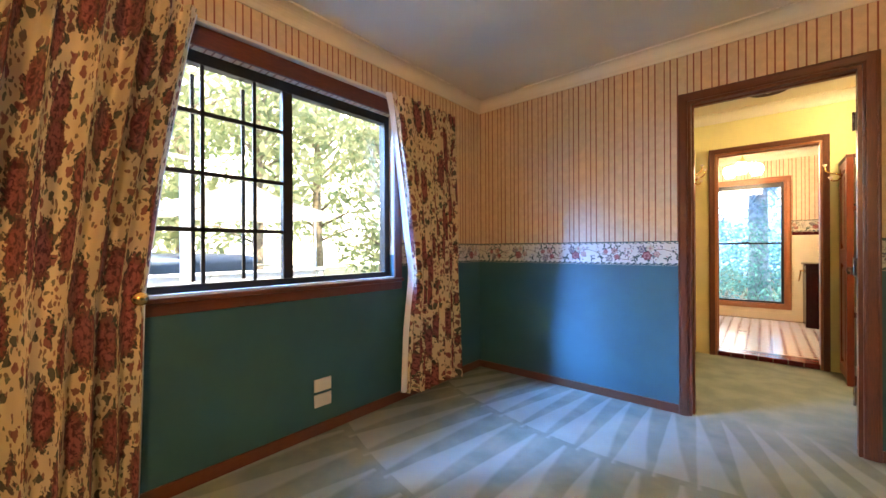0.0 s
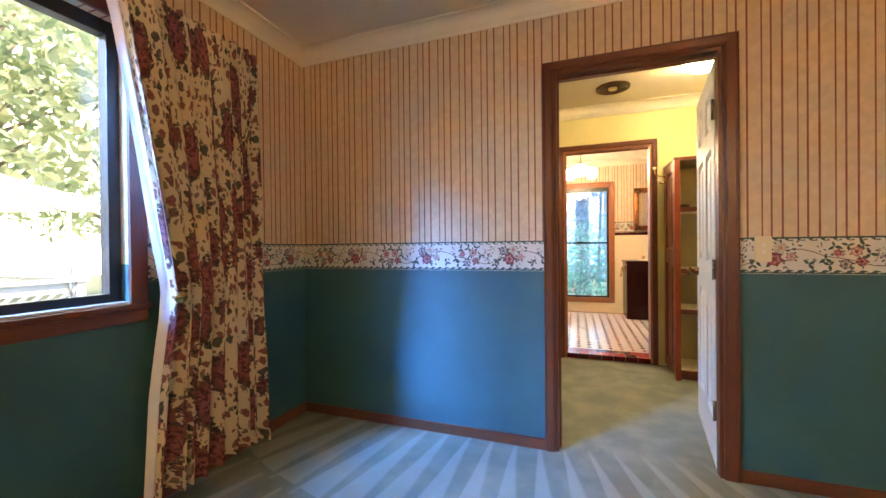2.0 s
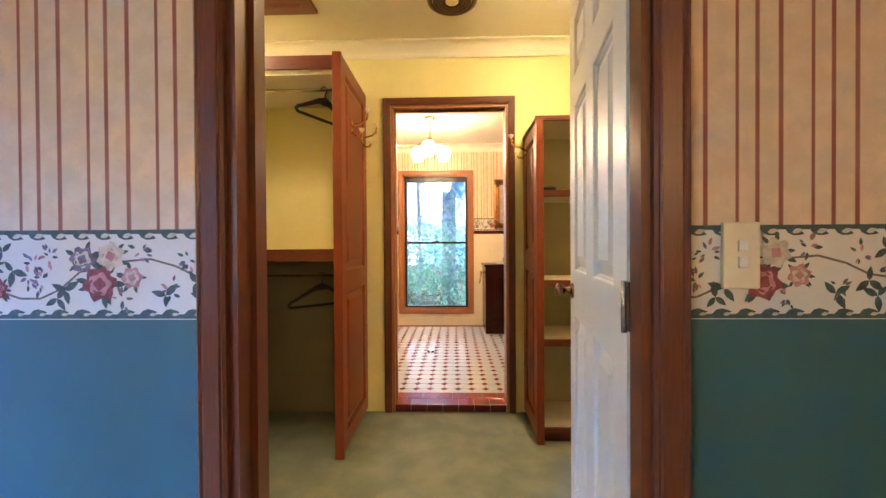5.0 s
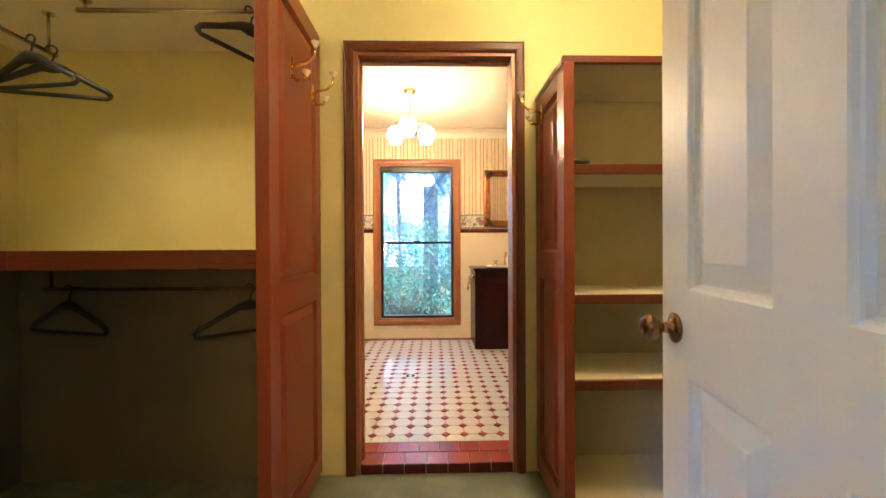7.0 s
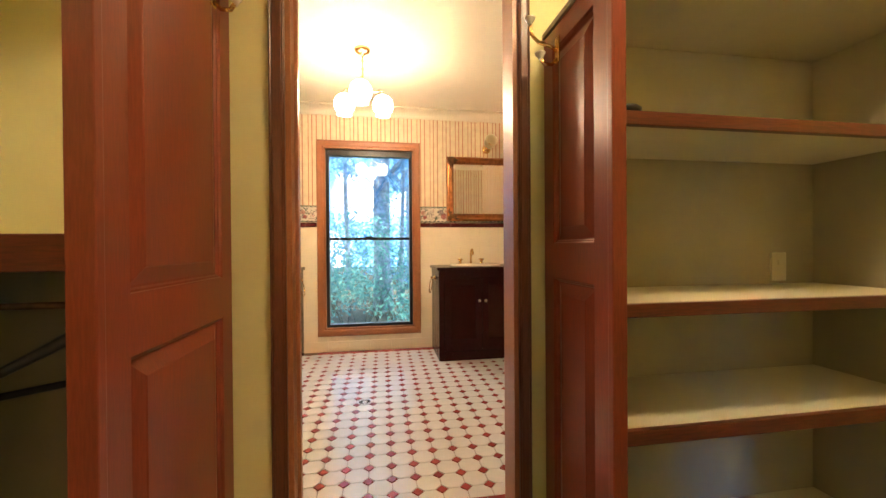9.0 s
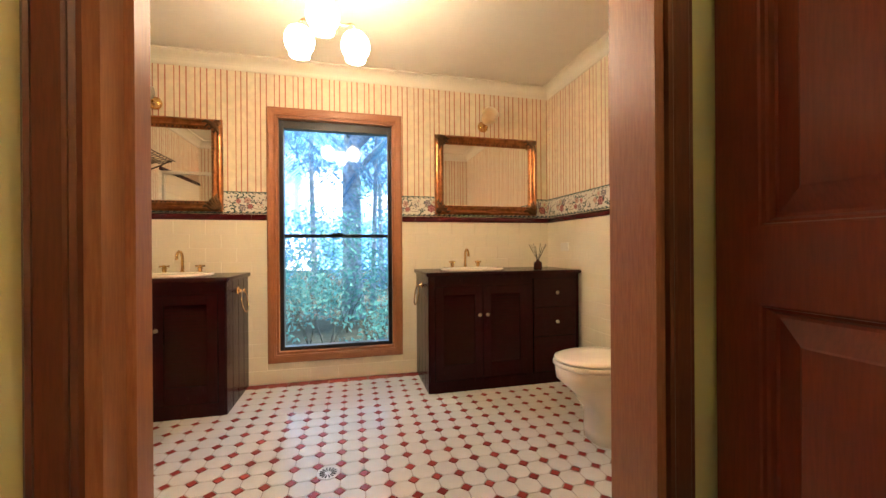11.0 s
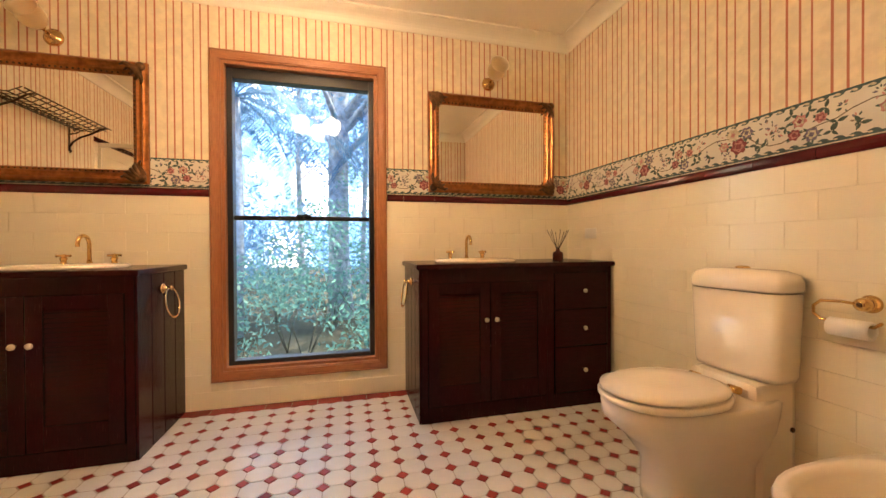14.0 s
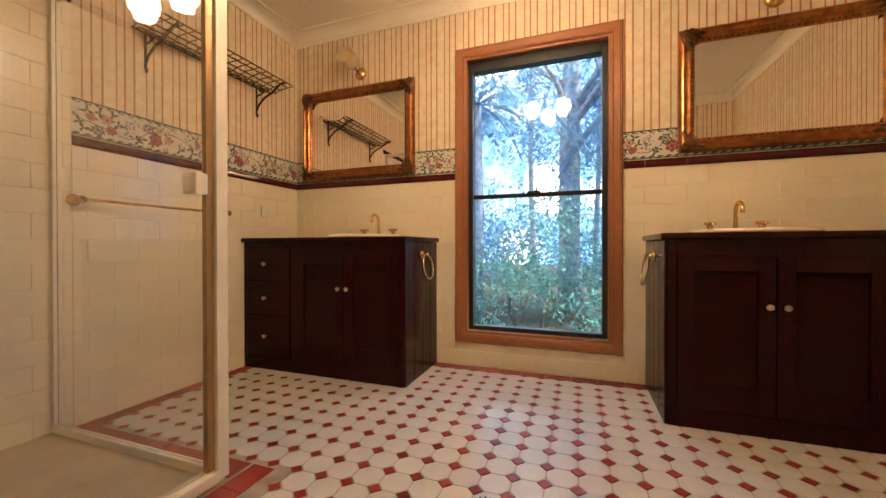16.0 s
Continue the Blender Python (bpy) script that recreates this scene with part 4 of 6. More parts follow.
for a in (268, 28, 148):
    c, s = math.cos(radians(a)), math.sin(radians(a))
    bm = B()
    tube(bm, [(c * r, s * r, z) for r, z in ((0.02, -0.265), (0.06, -0.29), (0.10, -0.285), (0.14, -0.26), (0.16, -0.272), (0.163, -0.29))], 0.0055, 8)
    turned(bm, [(0.012, 0.0), (0.032, -0.012), (0.03, -0.022)], (c * 0.163, s * 0.163, -0.285), n=16)
    arm = part("arm", bm, M["brass"], ch)
    bm = B()
    turned(bm, [(0.030, -0.012), (0.054, -0.028), (0.070, -0.055), (0.075, -0.085), (0.068, -0.118), (0.050, -0.140), (0.045, -0.150), (0.052, -0.160), (0.047, -0.160), (0.01, -0.145)], (c * 0.163, s * 0.163, -0.288), n=24)
    part("globe", bm, M["globe"], arm, "lit opal glass globe")

# ---- bedroom things ----
k = Mat("floral_curtain_cloth", 0.9)
uv = k.n("TexCoord").outputs["UV"]
wob = k.n("TexNoise", ins={"Vector": uv, "Scale": 26.0, "Detail": 3.0}).outputs["Color"]
duv = k.n("VectorMath", operation="MULTIPLY_ADD", ins={0: wob, 1: (0.05, 0.05, 0.05), 2: uv}).outputs[0]


def cells(scale, stretch=(1, 1, 1), offset=(0, 0, 0)):
    v = k.n("Mapping", ins={"Vector": duv, "Scale": stretch, "Location": offset}).outputs[0]
    node = k.n("TexVoronoi", voronoi_dimensions="2D", ins={"Vector": v, "Scale": scale, "Randomness": 0.85})
    return node.outputs["Distance"], k.n("SeparateColor", ins={0: node.outputs["Color"]})


cloth = k.mix(k.noise(uv, 9, 3), (0.56, 0.46, 0.30), (0.68, 0.58, 0.40))
petals = k.noise(duv, 46, 3)
d3, c3 = cells(42.0, (1, 0.7, 1), (3, 1, 0))
sprig = k.math("MULTIPLY", k.math("LESS_THAN", d3, 0.34), k.math("GREATER_THAN", c3.outputs[0], 0.55))
cloth = k.mix(k.math("MULTIPLY", sprig, 0.85), cloth, k.mix(c3.outputs[1], (0.22, 0.07, 0.06), (0.05, 0.075, 0.045)))
d2, c2 = cells(17.0, (1, 0.8, 1), (0.3, 5, 0))
leafy = k.math("MULTIPLY", k.math("LESS_THAN", k.math("MULTIPLY_ADD", petals, 0.3, d2), 0.44), k.math("GREATER_THAN", c2.outputs[0], 0.36))
cloth = k.mix(k.math("MULTIPLY", leafy, 0.9), cloth, k.mix(k.step(c2.outputs[1], 0.45, 0.7), (0.20, 0.05, 0.05), (0.022, 0.038, 0.028)))
d1, c1 = cells(6.4, (1, 0.5, 1), (0, 0, 0))
spread = k.math("ADD", k.math("MULTIPLY_ADD", petals, 0.50, d1), k.math("MULTIPLY", k.math("LESS_THAN", c1.outputs[0], 0.36), 0.24))
posy = k.math("LESS_THAN", spread, 0.66)
cloth = k.mix(k.math("MULTIPLY", posy, 0.95), cloth, k.mix(k.step(petals, 0.40, 0.56), (0.018, 0.028, 0.024), (0.19, 0.055, 0.05)))
rose = k.math("LESS_THAN", spread, 0.54)
cloth = k.mix(rose, cloth, k.mix(k.step(petals, 0.38, 0.58), (0.085, 0.016, 0.022), (0.30, 0.10, 0.10)))
k.colour(cloth)
k.bump(k.noise(uv, 420, 2), 0.15, 0.001)
k.b.inputs["Sheen Weight"].default_value = 0.1
M["cloth"] = k.m
k = Mat("white_curtain_lining", 0.85, 0.0, (0.78, 0.78, 0.80))
k.bump(k.noise(k.obj(), 300, 2), 0.1)
M["lining"] = k.m


def sheet(bm, fn, nu, nv, uvfn=None, smooth=True):
    vs = [[bm.verts.new(fn(i / nu, j / nv)) for i in range(nu + 1)] for j in range(nv + 1)]
    lay = bm.loops.layers.uv.verify()
    for j in range(nv):
        for i in range(nu):
            f = bm.faces.new((vs[j][i], vs[j][i + 1], vs[j + 1][i + 1], vs[j + 1][i]))
            f.smooth = smooth
            if uvfn:
                for lp, (a, b) in zip(f.loops, ((i, j), (i + 1, j), (i + 1, j + 1), (i, j + 1))):
                    lp[lay].uv = uvfn(a / nu, b / nv)


def knots(z, rows):
    for (za, a), (zb, b) in zip(rows, rows[1:]):
        if za <= z <= zb:
            f = (z - za) / (zb - za)
            return a + (b - a) * f
    return rows[-1][1]


def curtain(label, inner, outer, waves, seed, side):
    """A tied-back curtain; inner and outer are its two edges along the wall at heights."""
    z0, z1 = 0.075, 2.262
    t = thing("curtain", label, "curtain", (XL + 0.09, (inner[0][1] + outer[0][1]) / 2, z0), group="bedroom curtains")
    rnd = random.Random(seed)
    ph = [rnd.uniform(0, 6.28) for _ in range(4)]
    width = abs(inner[-1][1] - outer[-1][1]) * 2.7

    def fn(s, v):
        z = z0 + (z1 - z0) * v + (0.012 * math.sin(s * 9 + ph[0]) if v < 0.01 else 0)
        a, b = knots(z, inner), knots(z, outer)
        tie = math.exp(-((z - 0.95) / 0.30) ** 2)
        sw = s + 0.018 * math.sin(s * 11 + ph[1]) + 0.008 * math.sin(z * 2.3 + s * 17 + ph[2])
        amp = 0.052 * (1 - 0.35 * tie) * (0.75 + 0.3 * math.sin(s * 23 + ph[3]))
        top = max(0.0, (v - 0.93) / 0.07)
        w = 2 * math.pi * waves * sw
        x = XL + 0.115 + amp * (math.sin(w) + 0.35 * math.sin(2 * w + z * 1.5)) * (1 - 0.45 * top)
        y = a + (b - a) * s + 0.012 * math.cos(w) * (1 - top) * (1 if b > a else -1)
        return Vector((x, y, z)) - t.location
    bm = B()
    sheet(bm, fn, waves * 12, 54, lambda a, b: (a * width, b * 2.19))
    cl = part("drape", bm, M["cloth"], t)

    def back(s, v):
        p = fn(s * 0.10, v)
        return p + Vector((-0.028 - 0.02 * (1 - s), (-0.014 if inner[0][1] < outer[0][1] else 0.014) * (1 - s), 0))
    bm = B()
    sheet(bm, back, 10, 54)
    part("lining", bm, M["lining"], t, "white lining turned out at the edge")
    bm = B()
    yi, yo = knots(0.95, inner), knots(0.95, outer)
    n = 24
    turned(bm, [(0.008, 0.0), (0.008, 0.10), (0.026, 0.112), (0.030, 0.122), (0.024, 0.132), (0.006, 0.137)], Vector((XL + 0.02, yi + (0.03 if yo > yi else -0.03), 0.945)) - t.location, "x", 18)
    part("tieback_knob", bm, M["brass"], t, "round brass tie-back knob")
    return t


curtain("floral curtain tied back with its white lining showing", [(0.0, 1.93), (0.5, 1.97), (0.85, 2.02), (0.98, 2.03), (1.15, 2.0), (2.3, 1.81)], [(0.0, 2.535), (2.3, 2.52)], 8, 3, 1)
curtain("wide cream, maroon and green floral curtain hanging to the floor", [(0.0, 0.40), (0.95, 0.43), (1.5, 0.50), (2.3, 0.63)], [(0.0, -0.62), (2.3, -0.66)], 13, 8, -1)


def wall_plate(name, label, category, at, w, h, m, rockers, axis):
    t = thing(name, label, category, at)
    bm = B()

    def bx(b, u0, u1, d0, d1, z0, z1, bev):
        if axis == "x":
            box(b, d0, d1, u0, u1, z0, z1, bev)
        else:
            box(b, u0, u1, -d1, -d0, z0, z1, bev)
    bx(bm, -w / 2, w / 2, 0.0, 0.009, -h / 2, h / 2, 0.003)
    part("plate", bm, m, t)
    for u, z, a, b in rockers:
        bm = B()
        bx(bm, u - a / 2, u + a / 2, 0.0085, 0.013, z - b / 2, z + b / 2, 0.0015)
        part("rocker", bm, M["offwhite"], t)
    return t


wall_plate("wall_outlet", "cream blank wall plate above a power point", "wall plate", (XL, 1.328, 0.302), 0.118, 0.078, M["offwhite"], (), "x")
wall_plate("wall_outlet", "cream single outlet plate low on the teal wall", "wall plate", (XL, 1.328, 0.207), 0.118, 0.078, M["offwhite"], ((0.0, -0.01, 0.012, 0.012),), "x")
wall_plate("light_switch", "ivory double light switch over the floral border", "light switch", (0.556, YD - 0.0035, 1.135), 0.066, 0.122, M["ivory"], ((0.0, 0.018, 0.016, 0.020), (0.0, -0.012, 0.016, 0.020)), "y")

# ---- floral paper borders ----
PRINT = [plain("border_ground", (0.62, 0.58, 0.49), 0.7, vary=0.06, scale=8), plain("border_teal", (0.045, 0.085, 0.080), 0.7, vary=0.3, scale=60),
         plain("print_rose", (0.24, 0.050, 0.055), 0.7, vary=0.35, scale=70), plain("print_pink", (0.46, 0.20, 0.18), 0.7, vary=0.3, scale=70),
         plain("print_leaf", (0.050, 0.085, 0.068), 0.7, vary=0.4, scale=60), plain("print_violet", (0.15, 0.12, 0.17), 0.7, vary=0.35, scale=60),
         plain("print_stem", (0.16, 0.12, 0.08), 0.7, vary=0.3, scale=60), plain("print_pale", (0.52, 0.46, 0.33), 0.7, vary=0.25, scale=60)]


def border(name, axis, face, out, u0, u1, z0, z1, seed):
    """A printed paper border: ground, leafy edge bands, and rose sprays along a winding stem."""
    bm = B()
    rnd = random.Random(seed)
    H = z1 - z0

    def poly(pts, layer, mi):
        d = face + out * (0.0022 + 0.0003 * layer)
        pts = [(min(max(u, u0), u1), min(max(z, z0), z1)) for u, z in pts]
        vs = [bm.verts.new((u, d, z) if axis == "y" else (d, u, z)) for u, z in pts]
        bm.faces.new(vs).material_index = mi

    def flower(u, z, r, c_out, c_in, c_mid, layer):
        ph = rnd.uniform(0, 6)
        for k_, (q, mi, lobes) in enumerate(((1.0, c_out, 6), (0.66, c_in, 5), (0.36, c_mid, 4))):
            ph += 0.7
            poly([(u + r * q * (1 + 0.16 * math.cos(lobes * a + ph)) * math.cos(a), z + r * q * (1 + 0.16 * math.cos(lobes * a + ph)) * math.sin(a)) for a in (2 * math.pi * i / 20 for i in range(20))], layer + k_, mi)

    def leaf(u, z, n, ang, layer, mi=4):
        ca, sa = math.cos(ang), math.sin(ang)
        poly([(u + n * (a * ca - b * sa), z + n * (a * sa + b * ca)) for a, b in ((0, 0), (0.25, 0.20), (0.55, 0.24), (0.85, 0.12), (1.05, 0), (0.8, -0.13), (0.5, -0.22), (0.2, -0.17))], layer, mi)

    def stem(pts, w, layer):
        for (a, b), (c, d) in zip(pts, pts[1:]):
            L = math.hypot(c - a, d - b) or 1
            nx, nz = -(d - b) / L * w, (c - a) / L * w
            poly([(a + nx, b + nz), (c + nx, d + nz), (c - nx, d - nz), (a - nx, b - nz)], layer, 6)

    d0, d1 = sorted((face, face + out * 0.002))
    box(bm, *((u0, u1, d0, d1) if axis == "y" else (d0, d1, u0, u1)), z0, z1)
    for zc, th in ((z1 - 0.005, 0.005), (z0 + 0.005, 0.005)):
        poly([(u0, zc - th * 0.7), (u1, zc - th * 0.7), (u1, zc + th), (u0, zc + th)], 0, 1)
    n = int((u1 - u0) / 0.044)
    for i in range(n + 1):
        u = u0 + i * 0.044
        leaf(u, z1 - 0.008, 0.034, -0.26, 1, 1)
        leaf(u + 0.012, z1 - 0.014, 0.020, 0.25, 2, 7)
        leaf(u, z0 + 0.010, 0.034, 0.12, 1, 1)
        leaf(u + 0.020, z0 + 0.009, 0.014, 0.1, 2, 7)
    zc = z0 + H * 0.5
    P = 0.52
    u = u0 - rnd.uniform(0.05, 0.4)
    path = ((-0.16, -0.046), (-0.12, -0.046), (-0.08, -0.028), (-0.04, 0.006), (0.0, 0.012), (0.05, 0.026), (0.10, 0.030), (0.15, 0.016), (0.19, -0.004), (0.24, -0.012), (0.30, -0.026), (0.36, -0.046))
    posies = ((0.0, -0.018, 0.032, (2, 3, 2)), (0.022, 0.036, 0.026, (7, 7, 3)), (-0.034, 0.030, 0.024, (5, 7, 5)), (0.064, -0.006, 0.020, (3, 7, 3)),
              (0.235, 0.012, 0.018, (3, 2, 3)), (0.298, 0.018, 0.022, (3, 7, 2)), (0.262, -0.040, 0.023, (5, 7, 5)), (0.316, -0.028, 0.020, (2, 3, 2)))
    sprays = ((-0.100, 0.036), (0.175, 0.030), (0.140, -0.030), (0.388, 0.022), (0.376, -0.004), (0.400, -0.014), (0.046, -0.046), (0.082, 0.044))
    pairs = ((-0.070, -0.030), (-0.086, -0.046), (0.190, -0.016), (0.205, -0.044), (0.222, 0.042), (0.270, 0.046), (0.325, 0.046), (0.345, 0.008), (0.130, -0.040))
    while u < u1 + 0.2:
        stem([(u + a, zc + b) for a, b in path], 0.0020, 1)
        for a, b in sprays:
            for j in range(9):
                q = rnd.uniform(0, 6.28)
                r = rnd.uniform(0.004, 0.019)
                leaf(u + a + math.cos(q) * r * 0.7, zc + b + math.sin(q) * r, rnd.uniform(0.009, 0.016), q, rnd.choice((2, 3)), rnd.choice((4, 4, 5, 5, 3, 6)))
        for a, b in pairs:
            q = rnd.uniform(0, 6.28)
            for j in range(3):
                leaf(u + a, zc + b, rnd.uniform(0.022, 0.032), q + j * 1.9 + rnd.uniform(-0.3, 0.3), 3, 4)
        for fu, fz, r, cs in posies:
            for j in range(6):
                a = rnd.uniform(0, 6.28)
                leaf(u + fu + math.cos(a) * r * 0.75, zc + fz + math.sin(a) * r * 0.75, r * rnd.uniform(0.6, 0.9), a, 4, rnd.choice((4, 4, 1)))
            flower(u + fu, zc + fz, r, *cs, rnd.choice((5, 8)))
            for j in range(7):
                a = rnd.uniform(0, 6.28)
                leaf(u + fu + math.cos(a) * r * 0.5, zc + fz + math.sin(a) * r * 0.5, r * 0.34, a + 1.6, 12, rnd.choice(cs))
        u += P
    ob = new(name, mesh(name, bm, PRINT))
    tagged(ob, "cream paper border printed with roses, leaves and teal edges", "wallpaper border", kind="structure")


border("border_north_1", "y", YD, -1, XL + 0.003, D1[0] - 0.056, 1.017, 1.191, 1)
border("border_north_2", "y", YD, -1, D1[1] + 0.067, XR1, 1.017, 1.191, 2)
border("border_west", "x", XL, 1, W1[1] + 0.075, YD - 0.004, 1.017, 1.191, 3)
border("border_west_2", "x", XL, 1, YBACK, W1[0] - 0.075, 1.017, 1.191, 9)
border("border_bath_north_1", "y", BY1, -1, BX0 + 0.003, W2[0] - 0.063, 1.366, 1.536, 4)
border("border_bath_north_2", "y", BY1, -1, W2[1] + 0.063, BX1 - 0.003, 1.366, 1.536, 5)
border("border_bath_east", "x", BX1, -1, BY0, BY1 - 0.004, 1.366, 1.536, 6)
border("border_bath_west", "x", BX0, 1, SH_Y + 0.066, BY1 - 0.004, 1.366, 1.536, 7)

# ---- toilet, bidet and bathroom fittings ----


def oval(cx, cy, a, b, z, n=32, square=2.0, back=None):
    """A ring; back clips the far end flat."""
    out = []
    for i in range(n):
        t = 2 * math.pi * i / n
        c, s = math.cos(t), math.sin(t)
        x = cx + a * math.copysign(abs(c) ** (2 / square), c)
        y = cy + b * math.copysign(abs(s) ** (2 / square), s)
        if back is not None:
            x = min(x, back)
        out.append((x, y, z))
    return out


ty = 6.21
toi = thing("toilet", "cream china close-coupled toilet with the lid down", "toilet", (1.40, ty, FB))
bm = B()
loft(bm, [oval(0.0, 0, 0.262, 0.128, 0.0, square=3.2), oval(0.0, 0, 0.262, 0.128, 0.05, square=3.2), oval(0.0, 0, 0.262, 0.130, 0.16, square=3.2), oval(-0.04, 0, 0.302, 0.150, 0.26, square=2.9), oval(-0.085, 0, 0.347, 0.180, 0.34, square=2.5), oval(-0.085, 0, 0.352, 0.184, 0.392, square=2.5), oval(-0.085, 0, 0.342, 0.176, 0.406, square=2.5)])
box(bm, 0.06, 0.262, -0.138, 0.138, 0.02, 0.466, 0.03)
part("pan", bm, M["china"], toi)
bm = B()
loft(bm, [oval(-0.21, 0, 0.232, 0.178, 0.408, square=2.15), oval(-0.21, 0, 0.240, 0.186, 0.415, square=2.15), oval(-0.21, 0, 0.240, 0.186, 0.428, square=2.15), oval(-0.21, 0, 0.234, 0.180, 0.434, square=2.15)])
part("seat", bm, M["china"], toi)
bm = B()
loft(bm, [oval(-0.21, 0, 0.226, 0.172, 0.437, square=2.15), oval(-0.21, 0, 0.234, 0.180, 0.442, square=2.15), oval(-0.21, 0, 0.232, 0.178, 0.452, square=2.15), oval(-0.21, 0, 0.205, 0.152, 0.461, square=2.15), oval(-0.21, 0, 0.11, 0.08, 0.465)])
part("lid", bm, M["china"], toi)
bm = B()
for s in (-1, 1):
    bm = B()
    turned(bm, [(0.014, -0.02), (0.014, 0.02)], (0.03, s * 0.08, 0.436), "y", 12)
    part("seat_hinge", bm, M["brass"], toi)
bm = B()
loft(bm, [oval(0.178, 0, 0.076, 0.158, 0.468, square=5), oval(0.178, 0, 0.080, 0.166, 0.49, square=5), oval(0.176, 0, 0.084, 0.178, 0.79, square=5)])
cis = part("cistern", bm, M["china"], toi)
bm = B()
loft(bm, [oval(0.176, 0, 0.084, 0.178, 0.795, square=5), oval(0.176, 0, 0.087, 0.182, 0.803, square=5), oval(0.176, 0, 0.087, 0.182, 0.83, square=5), oval(0.176, 0, 0.080, 0.172, 0.856, square=4.5), oval(0.176, 0, 0.06, 0.135, 0.872, square=4), oval(0.176, 0, 0.02, 0.05, 0.876)])
part("cistern_lid", bm, M["china"], cis)
bm = B()
turned(bm, [(0.024, 0.873), (0.024, 0.881), (0.015, 0.885)], (0.176, 0, 0), n=18)
part("flush_button", bm, M["brass"], cis, "brass flush button")
for p in ((0.20, -0.156, 0.30), (0.0, -0.128, 0.05)):
    bm = B()
    turned(bm, [(0.009, 0.0), (0.009, 0.006), (0.004, 0.008)], p, "-y", 12)
    part("fixing_cap", bm, M["bronze"], toi)

bid = thing("bidet", "cream china bidet with brass taps", "bidet", (1.40, 5.63, FB - 0.018))
bm = B()
loft(bm, [oval(-0.02, 0, 0.22, 0.115, 0.012, square=2.6), oval(-0.02, 0, 0.22, 0.118, 0.12, square=2.6), oval(-0.05, 0, 0.27, 0.15, 0.25, square=2.4), oval(-0.06, 0, 0.305, 0.180, 0.335, square=2.5), oval(-0.06, 0, 0.318, 0.192, 0.362, square=2.6), oval(-0.06, 0, 0.312, 0.187, 0.378, square=2.6),
          oval(-0.105, 0, 0.245, 0.160, 0.376, square=2.3), oval(-0.105, 0, 0.235, 0.150, 0.36, square=2.3), oval(-0.105, 0, 0.20, 0.12, 0.31, square=2.2), oval(-0.105, 0, 0.10, 0.07, 0.275), oval(-0.105, 0, 0.02, 0.02, 0.27)])
part("bowl", bm, M["china"], bid)
for s in (-1, 1):
    bm = B()
    turned(bm, [(0.029, 0.0), (0.029, 0.007), (0.017, 0.016), (0.019, 0.034), (0.024, 0.045), (0.013, 0.062), (0.011, 0.082)], (0.18, 0.088 * s, 0.377), n=18)
    tb = part("tap_body", bm, M["brass"], bid)
    bm = B()
    for a in (35, 125):
        c, q = math.cos(radians(a)) * 0.036, math.sin(radians(a)) * 0.036
        tube(bm, [(0.18 - c, 0.088 * s - q, 0.466), (0.18 - c * 0.75, 0.088 * s - q * 0.75, 0.466), (0.18, 0.088 * s, 0.467), (0.18 + c * 0.75, 0.088 * s + q * 0.75, 0.466), (0.18 + c, 0.088 * s + q, 0.466)], [0.010, 0.008, 0.005, 0.008, 0.010], 8)
    turned(bm, [(0.011, 0.452), (0.013, 0.474), (0.009, 0.480), (0.003, 0.484)], (0.18, 0.088 * s, 0), n=12)
    part("cross_handle", bm, M["brass"], tb)
bm = B()
turned(bm, [(0.031, 0.0), (0.031, 0.008), (0.019, 0.02), (0.023, 0.036), (0.016, 0.052), (0.020, 0.062), (0.009, 0.074), (0.013, 0.090), (0.014, 0.097), (0.004, 0.102)], (0.19, 0, 0.377), n=18)
tube(bm, [(0.19, 0, 0.418), (0.15, 0.004, 0.432), (0.118, 0.006, 0.420), (0.103, 0.006, 0.392)], [0.013, 0.014, 0.013, 0.015], 10)
part("spout", bm, M["brass"], bid)

t = thing("toilet_roll_holder", "brass toilet roll holder with a nearly empty roll", "roll holder", (BX1 - 0.006, 5.872, 0.828))
bm = B()
turned(bm, [(0.028, 0.0), (0.029, 0.005), (0.020, 0.010), (0.016, 0.022), (0.022, 0.032), (0.020, 0.05), (0.008, 0.058)], (0, 0, 0), "-x", 18)
tube(bm, [(-0.045, 0, 0), (-0.048, 0.05, 0.004), (-0.048, 0.105, 0.0), (-0.048, 0.125, -0.02), (-0.048, 0.125, -0.045), (-0.048, 0.105, -0.062), (-0.048, 0.05, -0.066), (-0.048, -0.03, -0.066), (-0.048, -0.048, -0.05)], 0.005, 8)
part("arm", bm, M["brass"], t)
bm = B()
turned(bm, [(0.021, -0.025), (0.030, -0.025), (0.030, 0.078), (0.021, 0.078), (0.021, -0.025)], (-0.048, 0, -0.080), "y", 20, caps=False)
part("paper_roll", bm, M["paper_white"], t, "thin roll of white paper")

t = thing("reed_diffuser", "small dark red glass reed diffuser with black reeds", "reed diffuser", (1.405, 7.28, VT))
bm = B()
turned(bm, [(0.030, 0.0), (0.034, 0.004), (0.034, 0.045), (0.028, 0.056), (0.014, 0.060), (0.014, 0.075), (0.010, 0.075)], (0, 0, 0), n=20)
part("bottle", bm, M["amber"], t)
rnd = random.Random(5)
for i in range(8):
    a, r = i * 0.8, rnd.uniform(0.05, 0.085)
    bm = B()
    tube(bm, [(-0.006 * math.cos(a), -0.006 * math.sin(a), 0.05), (r * math.cos(a), r * math.sin(a), rnd.uniform(0.18, 0.21))], 0.0018, 5)
    part("reed", bm, M["mahog"], t, "dark reed")

